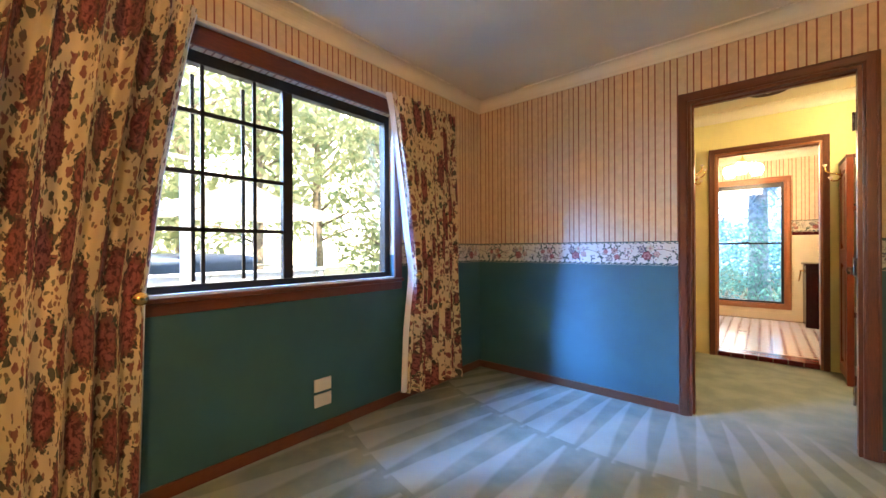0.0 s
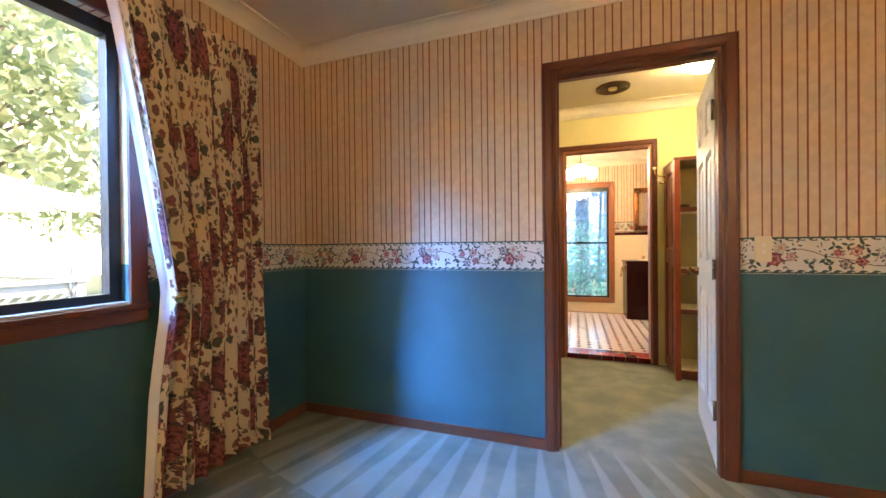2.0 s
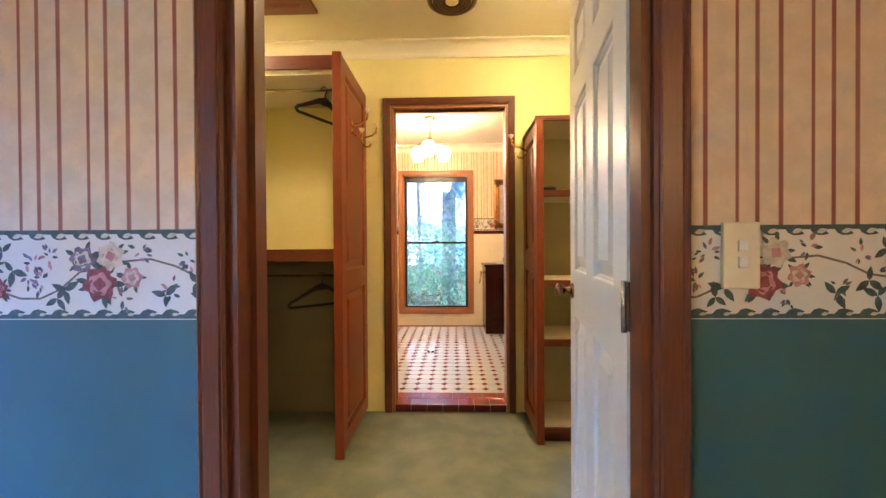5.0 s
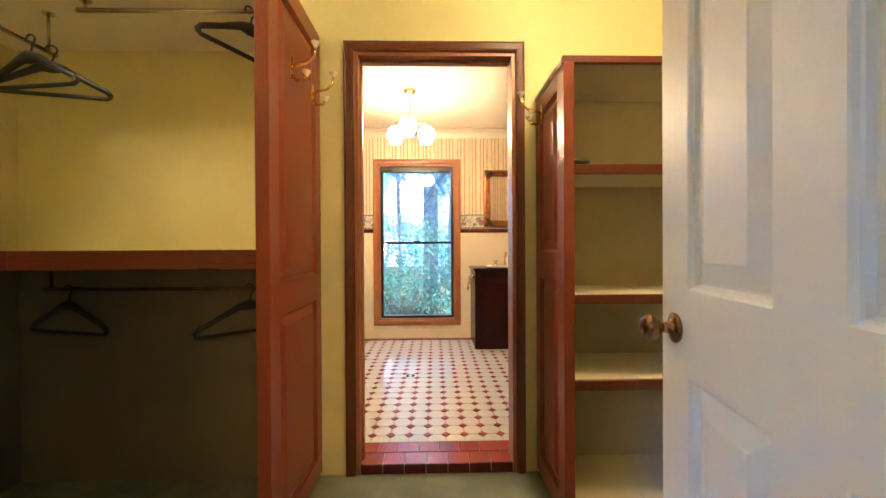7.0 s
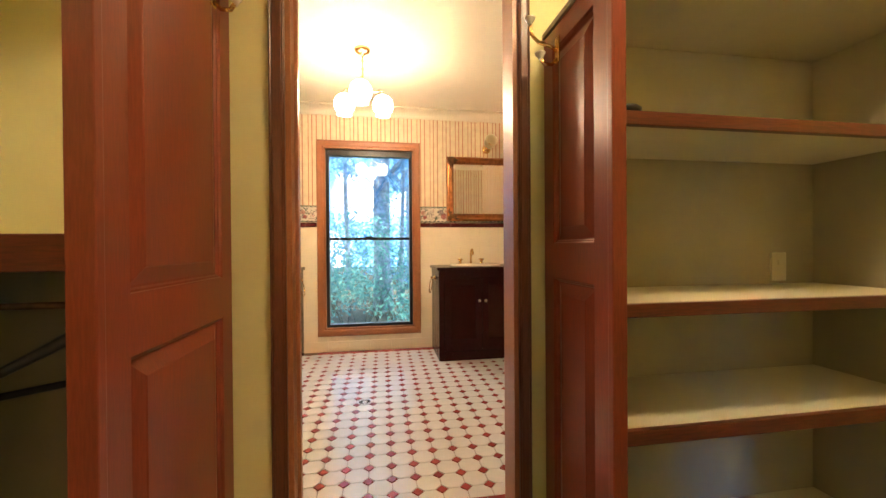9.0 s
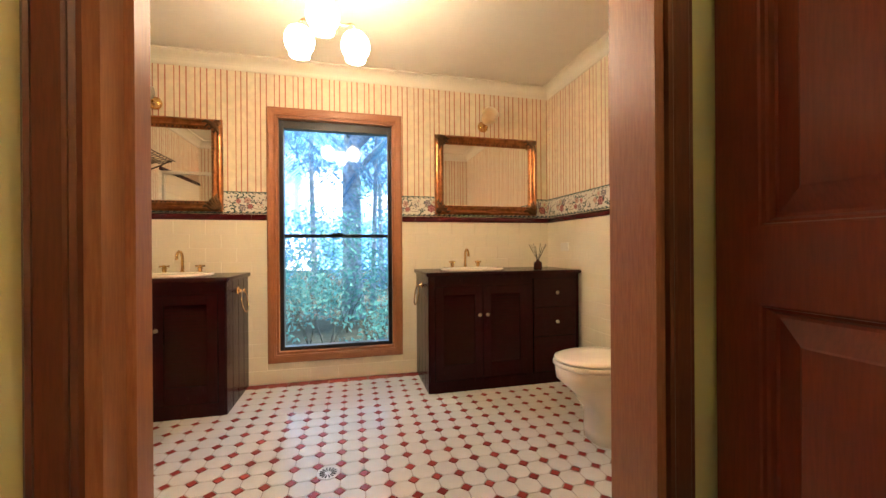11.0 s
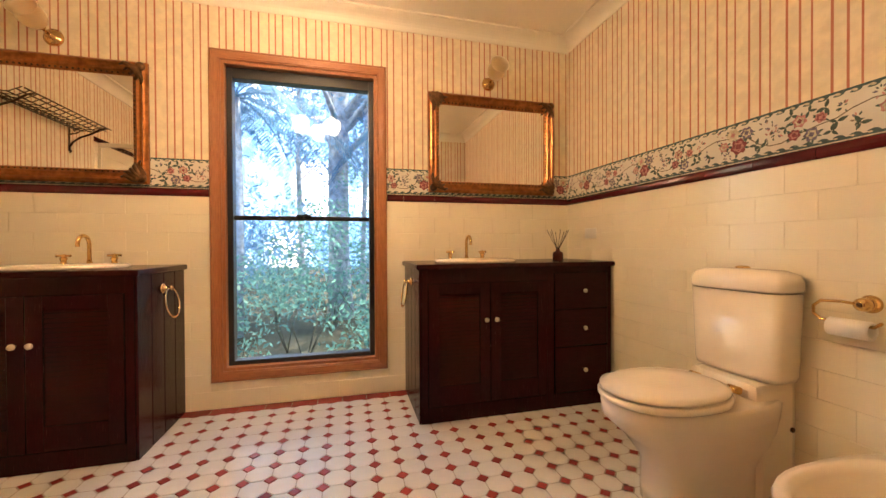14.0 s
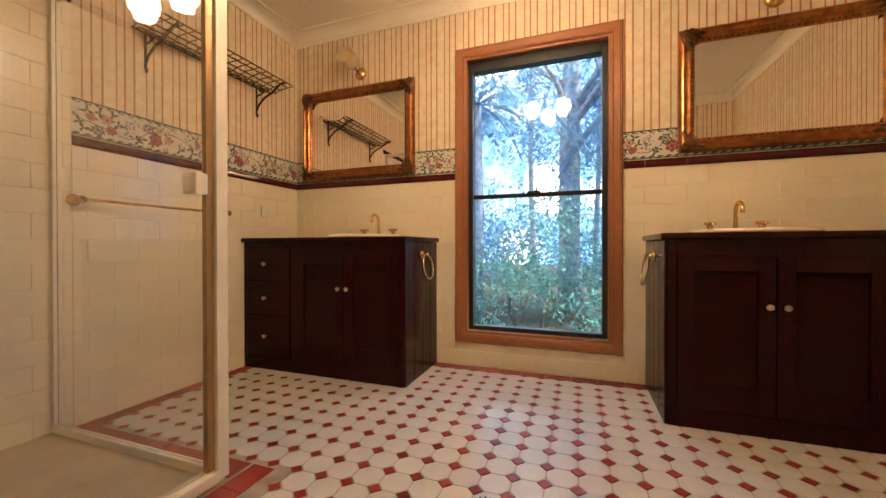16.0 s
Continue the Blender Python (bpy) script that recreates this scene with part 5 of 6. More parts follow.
wall_plate("blank_plate", "small cream blanking plate on the tiled wall", "wall plate", (BX0 + 0.006, 7.25, 1.115), 0.115, 0.07, M["offwhite"], (), "x")
t = thing("blank_plate", "small cream blanking plate on the tiled wall", "wall plate", (BX1 - 0.006, 7.28, 1.10))
bm = B()
box(bm, -0.009, 0, -0.058, 0.058, -0.035, 0.035, 0.003)
part("plate", bm, M["offwhite"], t)

t = thing("towel_rail", "thin brass towel rail on the tiled wall", "towel rail", (BX0 + 0.006, 6.505, 1.072))
for s in (-0.37, 0.37):
    bm = B()
    turned(bm, [(0.026, 0.0), (0.027, 0.006), (0.016, 0.014), (0.011, 0.05), (0.017, 0.058), (0.017, 0.072), (0.005, 0.078)], (0, s, 0), "x", 16)
    part("end_post", bm, M["brass"], t)
bm = B()
tube(bm, [(0.064, -0.37, 0), (0.064, 0.37, 0)], 0.0075, 10)
part("bar", bm, M["brass"], t)

t = thing("luggage_rack", "dark bronze openwork towel rack on scroll brackets", "towel rack", (BX0, 6.80, 1.80))
for s in (-0.36, 0.36):
    bm = B()
    tube(bm, [(0.006, s, -0.01), (0.006, s, 0.19)], 0.006)
    tube(bm, [(0.006, s, 0.02), (0.03, s, 0.06), (0.08, s, 0.10), (0.15, s, 0.13), (0.215, s, 0.175), (0.25, s, 0.182)], 0.007)
    tube(bm, [(0.006, s, 0.12), (0.05, s, 0.13), (0.08, s, 0.15), (0.06, s, 0.172), (0.035, s, 0.16), (0.045, s, 0.145)], 0.005)
    tube(bm, [(0.006, s, 0.0), (0.018, s, -0.012), (0.010, s, -0.026)], 0.006)
    part("scroll_bracket", bm, M["bronze"], t)
for d, z in ((0.012, 0.175), (0.06, 0.165), (0.11, 0.162), (0.16, 0.165), (0.215, 0.178), (0.25, 0.190)):
    bm = B()
    tube(bm, [(d, -0.43, z), (d, 0.43, z)], 0.0045, 6)
    part("shelf_bar", bm, M["bronze"], t)
for i in range(15):
    s = -0.42 + i * 0.06
    bm = B()
    tube(bm, [(0.012, s, 0.175), (0.085, s + 0.03, 0.163), (0.16, s, 0.166), (0.25, s + 0.03, 0.190)], 0.003, 5)
    part("cross_wire", bm, M["bronze"], t)
bm = B()
for i in range(14):
    s = -0.42 + i * 0.0646
    tube(bm, [(0.004, s, 0.178), (0.004, s + 0.016, 0.205), (0.004, s + 0.032, 0.214), (0.004, s + 0.048, 0.205), (0.004, s + 0.0646, 0.178)], 0.003, 5)
part("back_gallery", bm, M["bronze"], t)

# shower
M["shower_frame"] = plain("cream_shower_frame", (0.70, 0.64, 0.52), 0.35, vary=0.04)
M["door_gold"] = plain("gold_anodised", (0.36, 0.22, 0.11), 0.35, 0.6)
M["tray"] = plain("beige_shower_tray", (0.56, 0.46, 0.30), 0.35, vary=0.1, scale=3)
sh = thing("shower", "framed glass corner shower over a beige tray", "shower", (BX0, SH_Y, FB))
bm = B()
box(bm, BX0 + 0.001, SH_X + 0.01, BY0 + 0.001, SH_Y + 0.01, FB - 0.003, FB + 0.012)
wpart("tray", bm, M["tray"], sh)
TOP = 1.95
bm = B()
box(bm, SH_X - 0.022, SH_X + 0.022, SH_Y - 0.022, SH_Y + 0.022, FB + 0.013, TOP, 0.004)
wpart("corner_post", bm, M["shower_frame"], sh)
for b in ((BX0 + 0.001, SH_X - 0.023, SH_Y - 0.016, SH_Y + 0.016, FB + 0.013, FB + 0.045), (BX0 + 0.001, SH_X - 0.023, SH_Y - 0.016, SH_Y + 0.016, TOP - 0.035, TOP)):
    bm = B()
    box(bm, *b, 0.004)
    wpart("return_rail", bm, M["shower_frame"], sh)
for b in ((SH_X - 0.030, SH_X + 0.030, BY0 + 0.001, SH_Y - 0.023, FB + 0.013, FB + 0.050), (SH_X - 0.018, SH_X + 0.018, BY0 + 0.001, SH_Y - 0.023, TOP - 0.04, TOP)):
    bm = B()
    box(bm, *b, 0.005)
    wpart("door_rail", bm, M["shower_frame"], sh)
bm = B()
box(bm, SH_X - 0.012, SH_X + 0.012, SH_Y - 0.052, SH_Y - 0.025, FB + 0.052, TOP - 0.042, 0.004)
wpart("door_stile", bm, M["door_gold"], sh, "gold anodised door edge")
bm = B()
box(bm, BX0 + 0.001, BX0 + 0.03, SH_Y - 0.016, SH_Y + 0.016, FB + 0.046, TOP - 0.036, 0.004)
wpart("wall_channel", bm, M["shower_frame"], sh)
bm = B()
box(bm, BX0 + 0.031, SH_X - 0.023, SH_Y - 0.0025, SH_Y + 0.0025, FB + 0.046, TOP - 0.036)
ob = wpart("glass_return", bm, M["glass"], sh)
ob.visible_shadow = False
bm = B()
box(bm, SH_X - 0.0025, SH_X + 0.0025, BY0 + 0.02, SH_Y - 0.056, FB + 0.051, TOP - 0.041)
ob = wpart("glass_door", bm, M["glass"], sh)
ob.visible_shadow = False
bm = B()
box(bm, SH_X - 0.035, SH_X + 0.030, SH_Y - 0.10, SH_Y - 0.058, 1.03, 1.10, 0.008)
wpart("door_handle", bm, M["shower_frame"], sh)

t = thing("floor_drain", "round chrome floor drain with a slotted grate", "floor drain", (-0.214, 6.247, FB))
M["drain"] = plain("dull_chrome", (0.58, 0.56, 0.53), 0.3, 0.2)
bm = B()
turned(bm, [(0.052, -0.003), (0.052, 0.003), (0.046, 0.004), (0.044, 0.0025)], (0, 0, 0), n=28, caps=True)
part("rim", bm, M["drain"], t)
for i in range(14):
    a = 2 * math.pi * i / 14
    bm = B()
    c, s = math.cos(a), math.sin(a)
    tube(bm, [(c * 0.016, s * 0.016, 0.003), (c * 0.039, s * 0.039, 0.003)], [0.002, 0.004], 6)
    part("slot", bm, M["plastic"], t)

# ---- outdoors ----
def leaf_mat(name, a, b, back=0.25):
    k = Mat(name, 0.5)
    g = k.n("NewGeometry").outputs["Random Per Island"]
    k.colour(k.mix(g, a, b))
    k.b.inputs["Transmission Weight"].default_value = 0.0
    tr = k.n("BsdfTranslucent")
    k.t.links.new(k.mix(g, tuple(c * 1.6 for c in a), tuple(c * 1.6 for c in b)), tr.inputs[0])
    mx = k.n("MixShader", ins={0: back})
    out = k.t.nodes["Material Output"]
    k.t.links.new(k.b.outputs[0], mx.inputs[1])
    k.t.links.new(tr.outputs[0], mx.inputs[2])
    k.t.links.new(mx.outputs[0], out.inputs[0])
    return k.m


# west leaves are paler than foliage, with bright haze in their colour
M["leaf_w"] = leaf_mat("haze_paled_leaves", (0.14, 0.20, 0.11), (0.36, 0.38, 0.24), 0.65)
# blue haze beyond the bathroom window is put into the leaf colours
M["leaf_n"] = leaf_mat("haze_blue_leaves", (0.06, 0.20, 0.34), (0.14, 0.34, 0.50), 0.6)
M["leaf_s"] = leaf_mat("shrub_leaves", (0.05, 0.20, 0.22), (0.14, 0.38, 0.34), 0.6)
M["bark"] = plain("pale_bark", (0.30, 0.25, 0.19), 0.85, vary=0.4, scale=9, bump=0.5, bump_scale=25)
# bark tinted pale blue to carry the same haze
M["bark_n"] = plain("haze_blue_bark", (0.32, 0.46, 0.60), 0.85, vary=0.4, scale=9, bump=0.5, bump_scale=25)
M["bark_s"] = plain("dark_stems", (0.05, 0.07, 0.06), 0.85, vary=0.3)
M["deck_white"] = plain("white_deck_paint", (0.74, 0.75, 0.76), 0.5, vary=0.06)
M["canvas"] = leaf_mat("white_canvas", (0.46, 0.46, 0.45), (0.48, 0.48, 0.47), 0.6)
M["spa"] = plain("blue_vinyl_cover", (0.09, 0.15, 0.24), 0.5, vary=0.2, scale=3)

k = Mat("forest_floor", 0.95)
p = k.pos()
k.colour(k.mix(k.step(k.noise(p, 1.2, 6), 0.35, 0.65), (0.03, 0.05, 0.035), (0.09, 0.10, 0.07)))
k.bump(k.noise(p, 14, 5), 0.6, 0.05)
bm = B()
box(bm, -90, 90, -90, 90, -0.60, -0.45)
structure("ground", bm, k.m, "leaf-strewn ground under the trees", "ground")


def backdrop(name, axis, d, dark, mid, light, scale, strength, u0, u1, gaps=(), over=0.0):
    """Far woods and bright sky, beyond the garden, painted on a sheet that glows by itself."""
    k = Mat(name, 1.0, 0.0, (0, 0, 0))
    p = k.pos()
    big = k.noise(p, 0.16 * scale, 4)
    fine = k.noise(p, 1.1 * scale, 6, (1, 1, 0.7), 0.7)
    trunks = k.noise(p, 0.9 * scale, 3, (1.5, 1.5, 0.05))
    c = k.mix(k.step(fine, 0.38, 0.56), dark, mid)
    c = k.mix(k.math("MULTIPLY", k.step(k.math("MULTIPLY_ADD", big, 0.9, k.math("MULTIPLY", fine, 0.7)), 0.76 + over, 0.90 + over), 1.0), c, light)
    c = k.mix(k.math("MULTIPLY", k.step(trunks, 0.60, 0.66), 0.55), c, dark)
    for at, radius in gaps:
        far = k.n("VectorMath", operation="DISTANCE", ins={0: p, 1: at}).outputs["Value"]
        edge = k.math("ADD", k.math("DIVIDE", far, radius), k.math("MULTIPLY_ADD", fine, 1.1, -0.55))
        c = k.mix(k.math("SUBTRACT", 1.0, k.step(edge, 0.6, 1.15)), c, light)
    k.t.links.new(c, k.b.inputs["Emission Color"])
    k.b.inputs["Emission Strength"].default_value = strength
    bm = B()
    vs = [(u0, -3), (u1, -3), (u1, 26), (u0, 26)]
    bm.faces.new([bm.verts.new((d, u, z) if axis == "x" else (u, d, z)) for u, z in vs])
    structure(name, bm, k.m, "glowing sheet painted with bright distant woods and sky", "backdrop")


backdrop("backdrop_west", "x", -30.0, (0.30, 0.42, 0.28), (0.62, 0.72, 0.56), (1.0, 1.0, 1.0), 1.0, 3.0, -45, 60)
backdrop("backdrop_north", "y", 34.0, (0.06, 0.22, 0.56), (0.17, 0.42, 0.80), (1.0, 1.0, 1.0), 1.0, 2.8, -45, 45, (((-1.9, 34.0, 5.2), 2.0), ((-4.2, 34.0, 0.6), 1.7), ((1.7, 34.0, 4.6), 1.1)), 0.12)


def leaves(name, blobs, per, size, seed, m, parent, aspect=0.42, droop=0.0):
    """A crown: many small leaf blades scattered in clumps."""
    rng = np.random.default_rng(seed)
    vs, fs = [], []
    for cx, cy, cz, r in blobs:
        n = int(per * r * r)
        d = rng.normal(size=(n, 3))
        d /= np.linalg.norm(d, axis=1)[:, None]
        pts = np.array((cx, cy, cz)) + d * (r * rng.uniform(0.35, 1.05, n) ** 0.6)[:, None] * np.array((1, 1, 0.8))
        a = rng.normal(size=(n, 3))
        a[:, 2] -= droop
        a /= np.linalg.norm(a, axis=1)[:, None]
        b = np.cross(a, rng.normal(size=(n, 3)))
        b /= np.linalg.norm(b, axis=1)[:, None]
        L = size * rng.uniform(0.6, 1.4, n)[:, None]
        w = L * aspect
        quad = np.stack([pts, pts + a * L * 0.5 + b * w * 0.5, pts + a * L, pts + a * L * 0.5 - b * w * 0.5], axis=1).reshape(-1, 3)
        base = len(vs)
        vs.extend(map(tuple, quad))
        fs.extend(tuple(base + 4 * i + j for j in range(4)) for i in range(n))
    me = bpy.data.meshes.new(name)
    me.from_pydata(vs, [], fs)
    me.materials.append(m)
    ob = new(name, me)
    ob.parent = parent
    return ob


def tree(x, y, h, r, trunk_r, seed, bark, leafm, label, blobs=9, per=170, size=0.16, low=0.35, lean=0.3):
    t = thing("tree", label, "tree", (x, y, -0.45), group="garden trees")
    rnd = random.Random(seed)
    bm = B()
    lx, ly = rnd.uniform(-lean, lean), rnd.uniform(-lean, lean)
    pts = [(lx * f * f + 0.05 * math.sin(f * 7 + seed), ly * f * f, h * 0.95 * f) for f in (0, 0.12, 0.3, 0.5, 0.7, 0.85, 1.0)]
    tube(bm, pts, [trunk_r * q for q in (1.35, 1.05, 1.0, 0.85, 0.6, 0.4, 0.2)], 10)
    tr = part("trunk", bm, bark, t)
    cs = []
    for i in range(blobs):
        f = rnd.uniform(low, 1.0)
        a = rnd.uniform(0, 6.28)
        q = r * rnd.uniform(0.25, 0.95) * (1.15 - 0.5 * f)
        c = (lx * f * f + q * math.cos(a), ly * f * f + q * math.sin(a), h * f)
        bm = B()
        s0 = (lx * (f * 0.8) ** 2, ly * (f * 0.8) ** 2, h * f * 0.8)
        mid = ((s0[0] + c[0]) / 2, (s0[1] + c[1]) / 2, (s0[2] + c[2]) / 2 + 0.12 * q)
        tube(bm, [s0, mid, c], [trunk_r * 0.35, trunk_r * 0.22, trunk_r * 0.08], 6)
        part("limb", bm, bark, tr)
        cs.append((*c, r * rnd.uniform(0.30, 0.52)))
    leaves("crown", cs, per, size, seed, leafm, t)
    return t


LW = "sunlit broad-leaved garden tree with a pale trunk"
for i, (x, y, h, r, q) in enumerate(((-10.5, 4.6, 7.0, 2.3, 0.13), (-9.6, 8.2, 6.0, 2.2, 0.10), (-12.5, 1.2, 8.0, 2.8, 0.16), (-11.5, -3.0, 7.0, 2.6, 0.14), (-14.0, 8.5, 9.0, 3.2, 0.2), (-15.0, 4.0, 9.0, 3.2, 0.18), (-10.2, 11.5, 7.0, 2.6, 0.12), (-14.5, -7.0, 8.5, 3.0, 0.2))):
    tree(x, y, h, r, q, 10 + i, M["bark"], M["leaf_w"], LW, 14, 150, 0.30, 0.20)
LN = "tall tree beyond the bathroom window, blue haze in its colours"
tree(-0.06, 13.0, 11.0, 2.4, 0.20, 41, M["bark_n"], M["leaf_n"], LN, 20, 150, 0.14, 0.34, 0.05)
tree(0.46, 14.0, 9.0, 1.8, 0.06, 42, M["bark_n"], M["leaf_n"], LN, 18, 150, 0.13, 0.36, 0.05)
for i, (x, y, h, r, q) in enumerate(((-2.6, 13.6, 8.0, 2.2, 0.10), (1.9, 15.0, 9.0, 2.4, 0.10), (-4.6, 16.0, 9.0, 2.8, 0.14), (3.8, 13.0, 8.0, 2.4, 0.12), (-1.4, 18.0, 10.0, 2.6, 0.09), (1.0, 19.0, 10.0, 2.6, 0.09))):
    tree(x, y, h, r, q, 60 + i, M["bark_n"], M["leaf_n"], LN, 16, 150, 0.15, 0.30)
for i, (x, y, r) in enumerate(((-1.7, 11.0, 0.85), (-0.75, 10.6, 0.75), (0.35, 10.8, 0.8), (1.5, 11.2, 0.9), (-2.9, 11.8, 1.0), (2.7, 11.2, 0.9), (-1.2, 12.4, 1.15), (0.9, 12.4, 1.1), (-0.2, 11.6, 0.9), (-1.9, 10.0, 0.7), (-1.15, 9.75, 0.62), (-0.45, 9.9, 0.66), (0.25, 9.7, 0.6), (0.95, 10.0, 0.7), (1.7, 9.9, 0.7))):
    t = thing("shrub", "dense low shrub beyond the bathroom window", "shrub", (x, y, -0.45), group="garden shrubs")
    rnd = random.Random(80 + i)
    bm = B()
    for j in range(5):
        a = rnd.uniform(0, 6.28)
        tube(bm, [(0, 0, 0), (0.15 * math.cos(a), 0.15 * math.sin(a), 0.5 * r), (r * 0.5 * math.cos(a), r * 0.5 * math.sin(a), r)], [0.008, 0.006, 0.004], 5)
    part("stems", bm, M["bark_s"], t)
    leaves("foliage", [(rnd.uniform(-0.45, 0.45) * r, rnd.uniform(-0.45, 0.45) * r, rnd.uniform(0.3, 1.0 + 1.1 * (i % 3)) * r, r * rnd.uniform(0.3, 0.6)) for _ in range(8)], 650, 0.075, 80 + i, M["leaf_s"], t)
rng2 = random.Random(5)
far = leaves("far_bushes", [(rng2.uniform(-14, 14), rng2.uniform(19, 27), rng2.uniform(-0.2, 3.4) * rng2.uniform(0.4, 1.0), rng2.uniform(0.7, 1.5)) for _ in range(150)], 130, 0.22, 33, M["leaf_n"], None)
tagged(far, "undergrowth far behind the garden, blue haze in its leaf colour", "undergrowth", kind="stuff")
# palm whose fronds hang before the upper sash
rnd = random.Random(17)
palms = [thing("palm_tree", "palm with long drooping fronds beyond the bathroom window", "palm", at, group="garden palms") for at in ((-1.7, 11.8, -0.45), (1.75, 12.6, -0.25))]
for t in palms:
    bm = B()
    tube(bm, [(0, 0, 0), (0.05, 0, 2.0), (0.0, 0.05, 3.9)], [0.11, 0.09, 0.08], 10)
    part("trunk", bm, M["bark_n"], t)
for t, i in [(p, q) for p in palms for q in range(19)]:
    a = i * 2 * math.pi / 19 + rnd.uniform(-0.2, 0.2)
    rise = rnd.uniform(0.1, 0.9)
    spine = [Vector((math.cos(a) * s * 2.0, math.sin(a) * s * 2.0, 3.9 + rise * s * 1.2 - 2.0 * s * s)) for s in (0, 0.15, 0.3, 0.45, 0.6, 0.75, 0.9, 1.0)]
    bm = B()
    tube(bm, spine, [0.016, 0.014, 0.012, 0.010, 0.008, 0.006, 0.004, 0.003], 5)
    for j in range(46):
        f = 0.1 + 0.9 * j / 46 * 0.98
        q = f * 7
        p = spine[int(q)].lerp(spine[min(int(q) + 1, 7)], q - int(q))
        for s in (-1, 1):
            side = Vector((-math.sin(a) * s, math.cos(a) * s, -0.55)) * 0.42 * (1.05 - 0.6 * abs(f - 0.45))
            out = Vector((math.cos(a), math.sin(a), -0.3)) * 0.018
            vs = [bm.verts.new(c) for c in (p - out * 0.5, p + side * 0.5 + out, p + side + out * 3, p + side * 0.5 - out * 0.2)]
            bm.faces.new(vs)
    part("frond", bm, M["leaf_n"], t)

# raised spa deck with lattice, spa cover and umbrella beyond the bedroom window
dk = thing("lattice_deck", "white painted deck surround with diagonal lattice panels", "deck", (-6.0, 1.4, -0.45))
bm = B()
box(bm, -6.10, -5.96, -1.6, 3.78, 0.785, 0.825, 0.006)
wpart("top_rail", bm, M["deck_white"], dk)
bm = B()
box(bm, -9.0, -6.101, 3.66, 3.78, 0.785, 0.825, 0.006)
wpart("top_rail", bm, M["deck_white"], dk)
for y in (-1.5, 0.3, 2.0, 3.70):
    bm = B()
    box(bm, -6.08, -5.99, y - 0.045, y + 0.045, -0.45, 0.784, 0.005)
    wpart("post", bm, M["deck_white"], dk)
bm = B()
box(bm, -6.045, -6.02, -1.6, 3.74, 0.66, 0.784)
wpart("rail_board", bm, M["deck_white"], dk)
for sgn, x in ((1, -6.030), (-1, -6.040)):
    for i in range(54):
        y0 = -2.7 + i * 0.12
        pts = []
        for z in (-0.35, 0.66):
            pts.append((y0 + sgn * (z + 0.35) + (1.05 if sgn < 0 else 0), z))
        (ya, za), (yb, zb) = pts
        lo, hi = -1.5, 3.70
        if min(ya, yb) < lo or max(ya, yb) > hi:
            continue
        bm = B()
        vs = [(x, ya - 0.022, za), (x, ya + 0.022, za), (x, yb + 0.022, zb), (x, yb - 0.022, zb)]
        loft(bm, [vs, [(x - 0.008, b, c) for _, b, c in vs]], smooth=False)
        wpart("lattice_slat", bm, M["deck_white"], dk)
t = thing("spa_cover", "blue-grey vinyl spa cover standing above the deck", "spa cover", (-7.3, 1.9, 0.20))
bm = B()
loft(bm, [oval(0, 0, 0.95, 0.98, -0.65, square=5), oval(0, 0, 0.95, 0.98, 0.72, square=5), oval(0, 0, 0.99, 1.02, 0.735, square=5), oval(0, 0, 0.98, 1.0, 0.82, square=5), oval(0, 0, 0.8, 0.85, 0.865, square=4), oval(0, 0, 0.3, 0.4, 0.89)])
part("cover", bm, M["spa"], t)
um = thing("garden_umbrella", "large white cantilever umbrella opened over the deck", "umbrella", (-6.9, 2.75, -0.45))
bm = B()
n = 8
ap = Vector((0, 0, 2.82))
rim = [Vector((1.62 * math.cos(2 * math.pi * (i + 0.5) / n), 1.62 * math.sin(2 * math.pi * (i + 0.5) / n), 2.22)) for i in range(n)]
for i in range(n):
    a, b = rim[i], rim[(i + 1) % n]
    loft(bm, [[ap.lerp(a.lerp(b, u), v) - Vector((0, 0, 0.08 * math.sin(math.pi * v) + 0.05 * 4 * u * (1 - u) * v)) for u in (0, 0.25, 0.5, 0.75, 1)] for v in (0.02, 0.3, 0.6, 0.85, 1.0)], closed=False, caps=False)
part("canopy", bm, M["canvas"], um)
for a in rim:
    bm = B()
    tube(bm, [ap - Vector((0, 0, 0.06)), ap.lerp(a, 0.5) - Vector((0, 0, 0.10)), a - Vector((0, 0, 0.015))], 0.012, 6)
    part("rib", bm, M["steel"], um)
bm = B()
tube(bm, [(0.9, 0.85, 0.0), (0.9, 0.85, 2.3)], 0.02, 8)
part("side_pole", bm, M["steel"], um)
bm = B()
tube(bm, [(-0.3, -1.9, 0.0), (-0.3, -1.9, 2.4), (-0.2, -1.2, 3.1), (0, 0, 3.0), (0, 0, 2.75)], 0.035, 10)
part("mast", bm, M["deck_white"], um)
t = thing("veranda_post", "white painted veranda post", "post", (-5.2, 1.45, -0.45))
bm = B()
box(bm, -0.06, 0.06, -0.06, 0.06, 0.0, 2.5, 0.008)
part("post", bm, M["deck_white"], t)

# ---- tiles ----
def tile_mesh(name, w, h, d, m, c=0.0018):
    """A tile lying in xy with eased edges, its back at z 0."""
    bm = B()
    loft(bm, [[(-w / 2, -h / 2, 0), (w / 2, -h / 2, 0), (w / 2, h / 2, 0), (-w / 2, h / 2, 0)], [(-w / 2, -h / 2, d - c), (w / 2, -h / 2, d - c), (w / 2, h / 2, d - c), (-w / 2, h / 2, d - c)], [(-w / 2 + c, -h / 2 + c, d), (w / 2 - c, -h / 2 + c, d), (w / 2 - c, h / 2 - c, d), (-w / 2 + c, h / 2 - c, d)]], smooth=False)
    return mesh(name, bm, m)


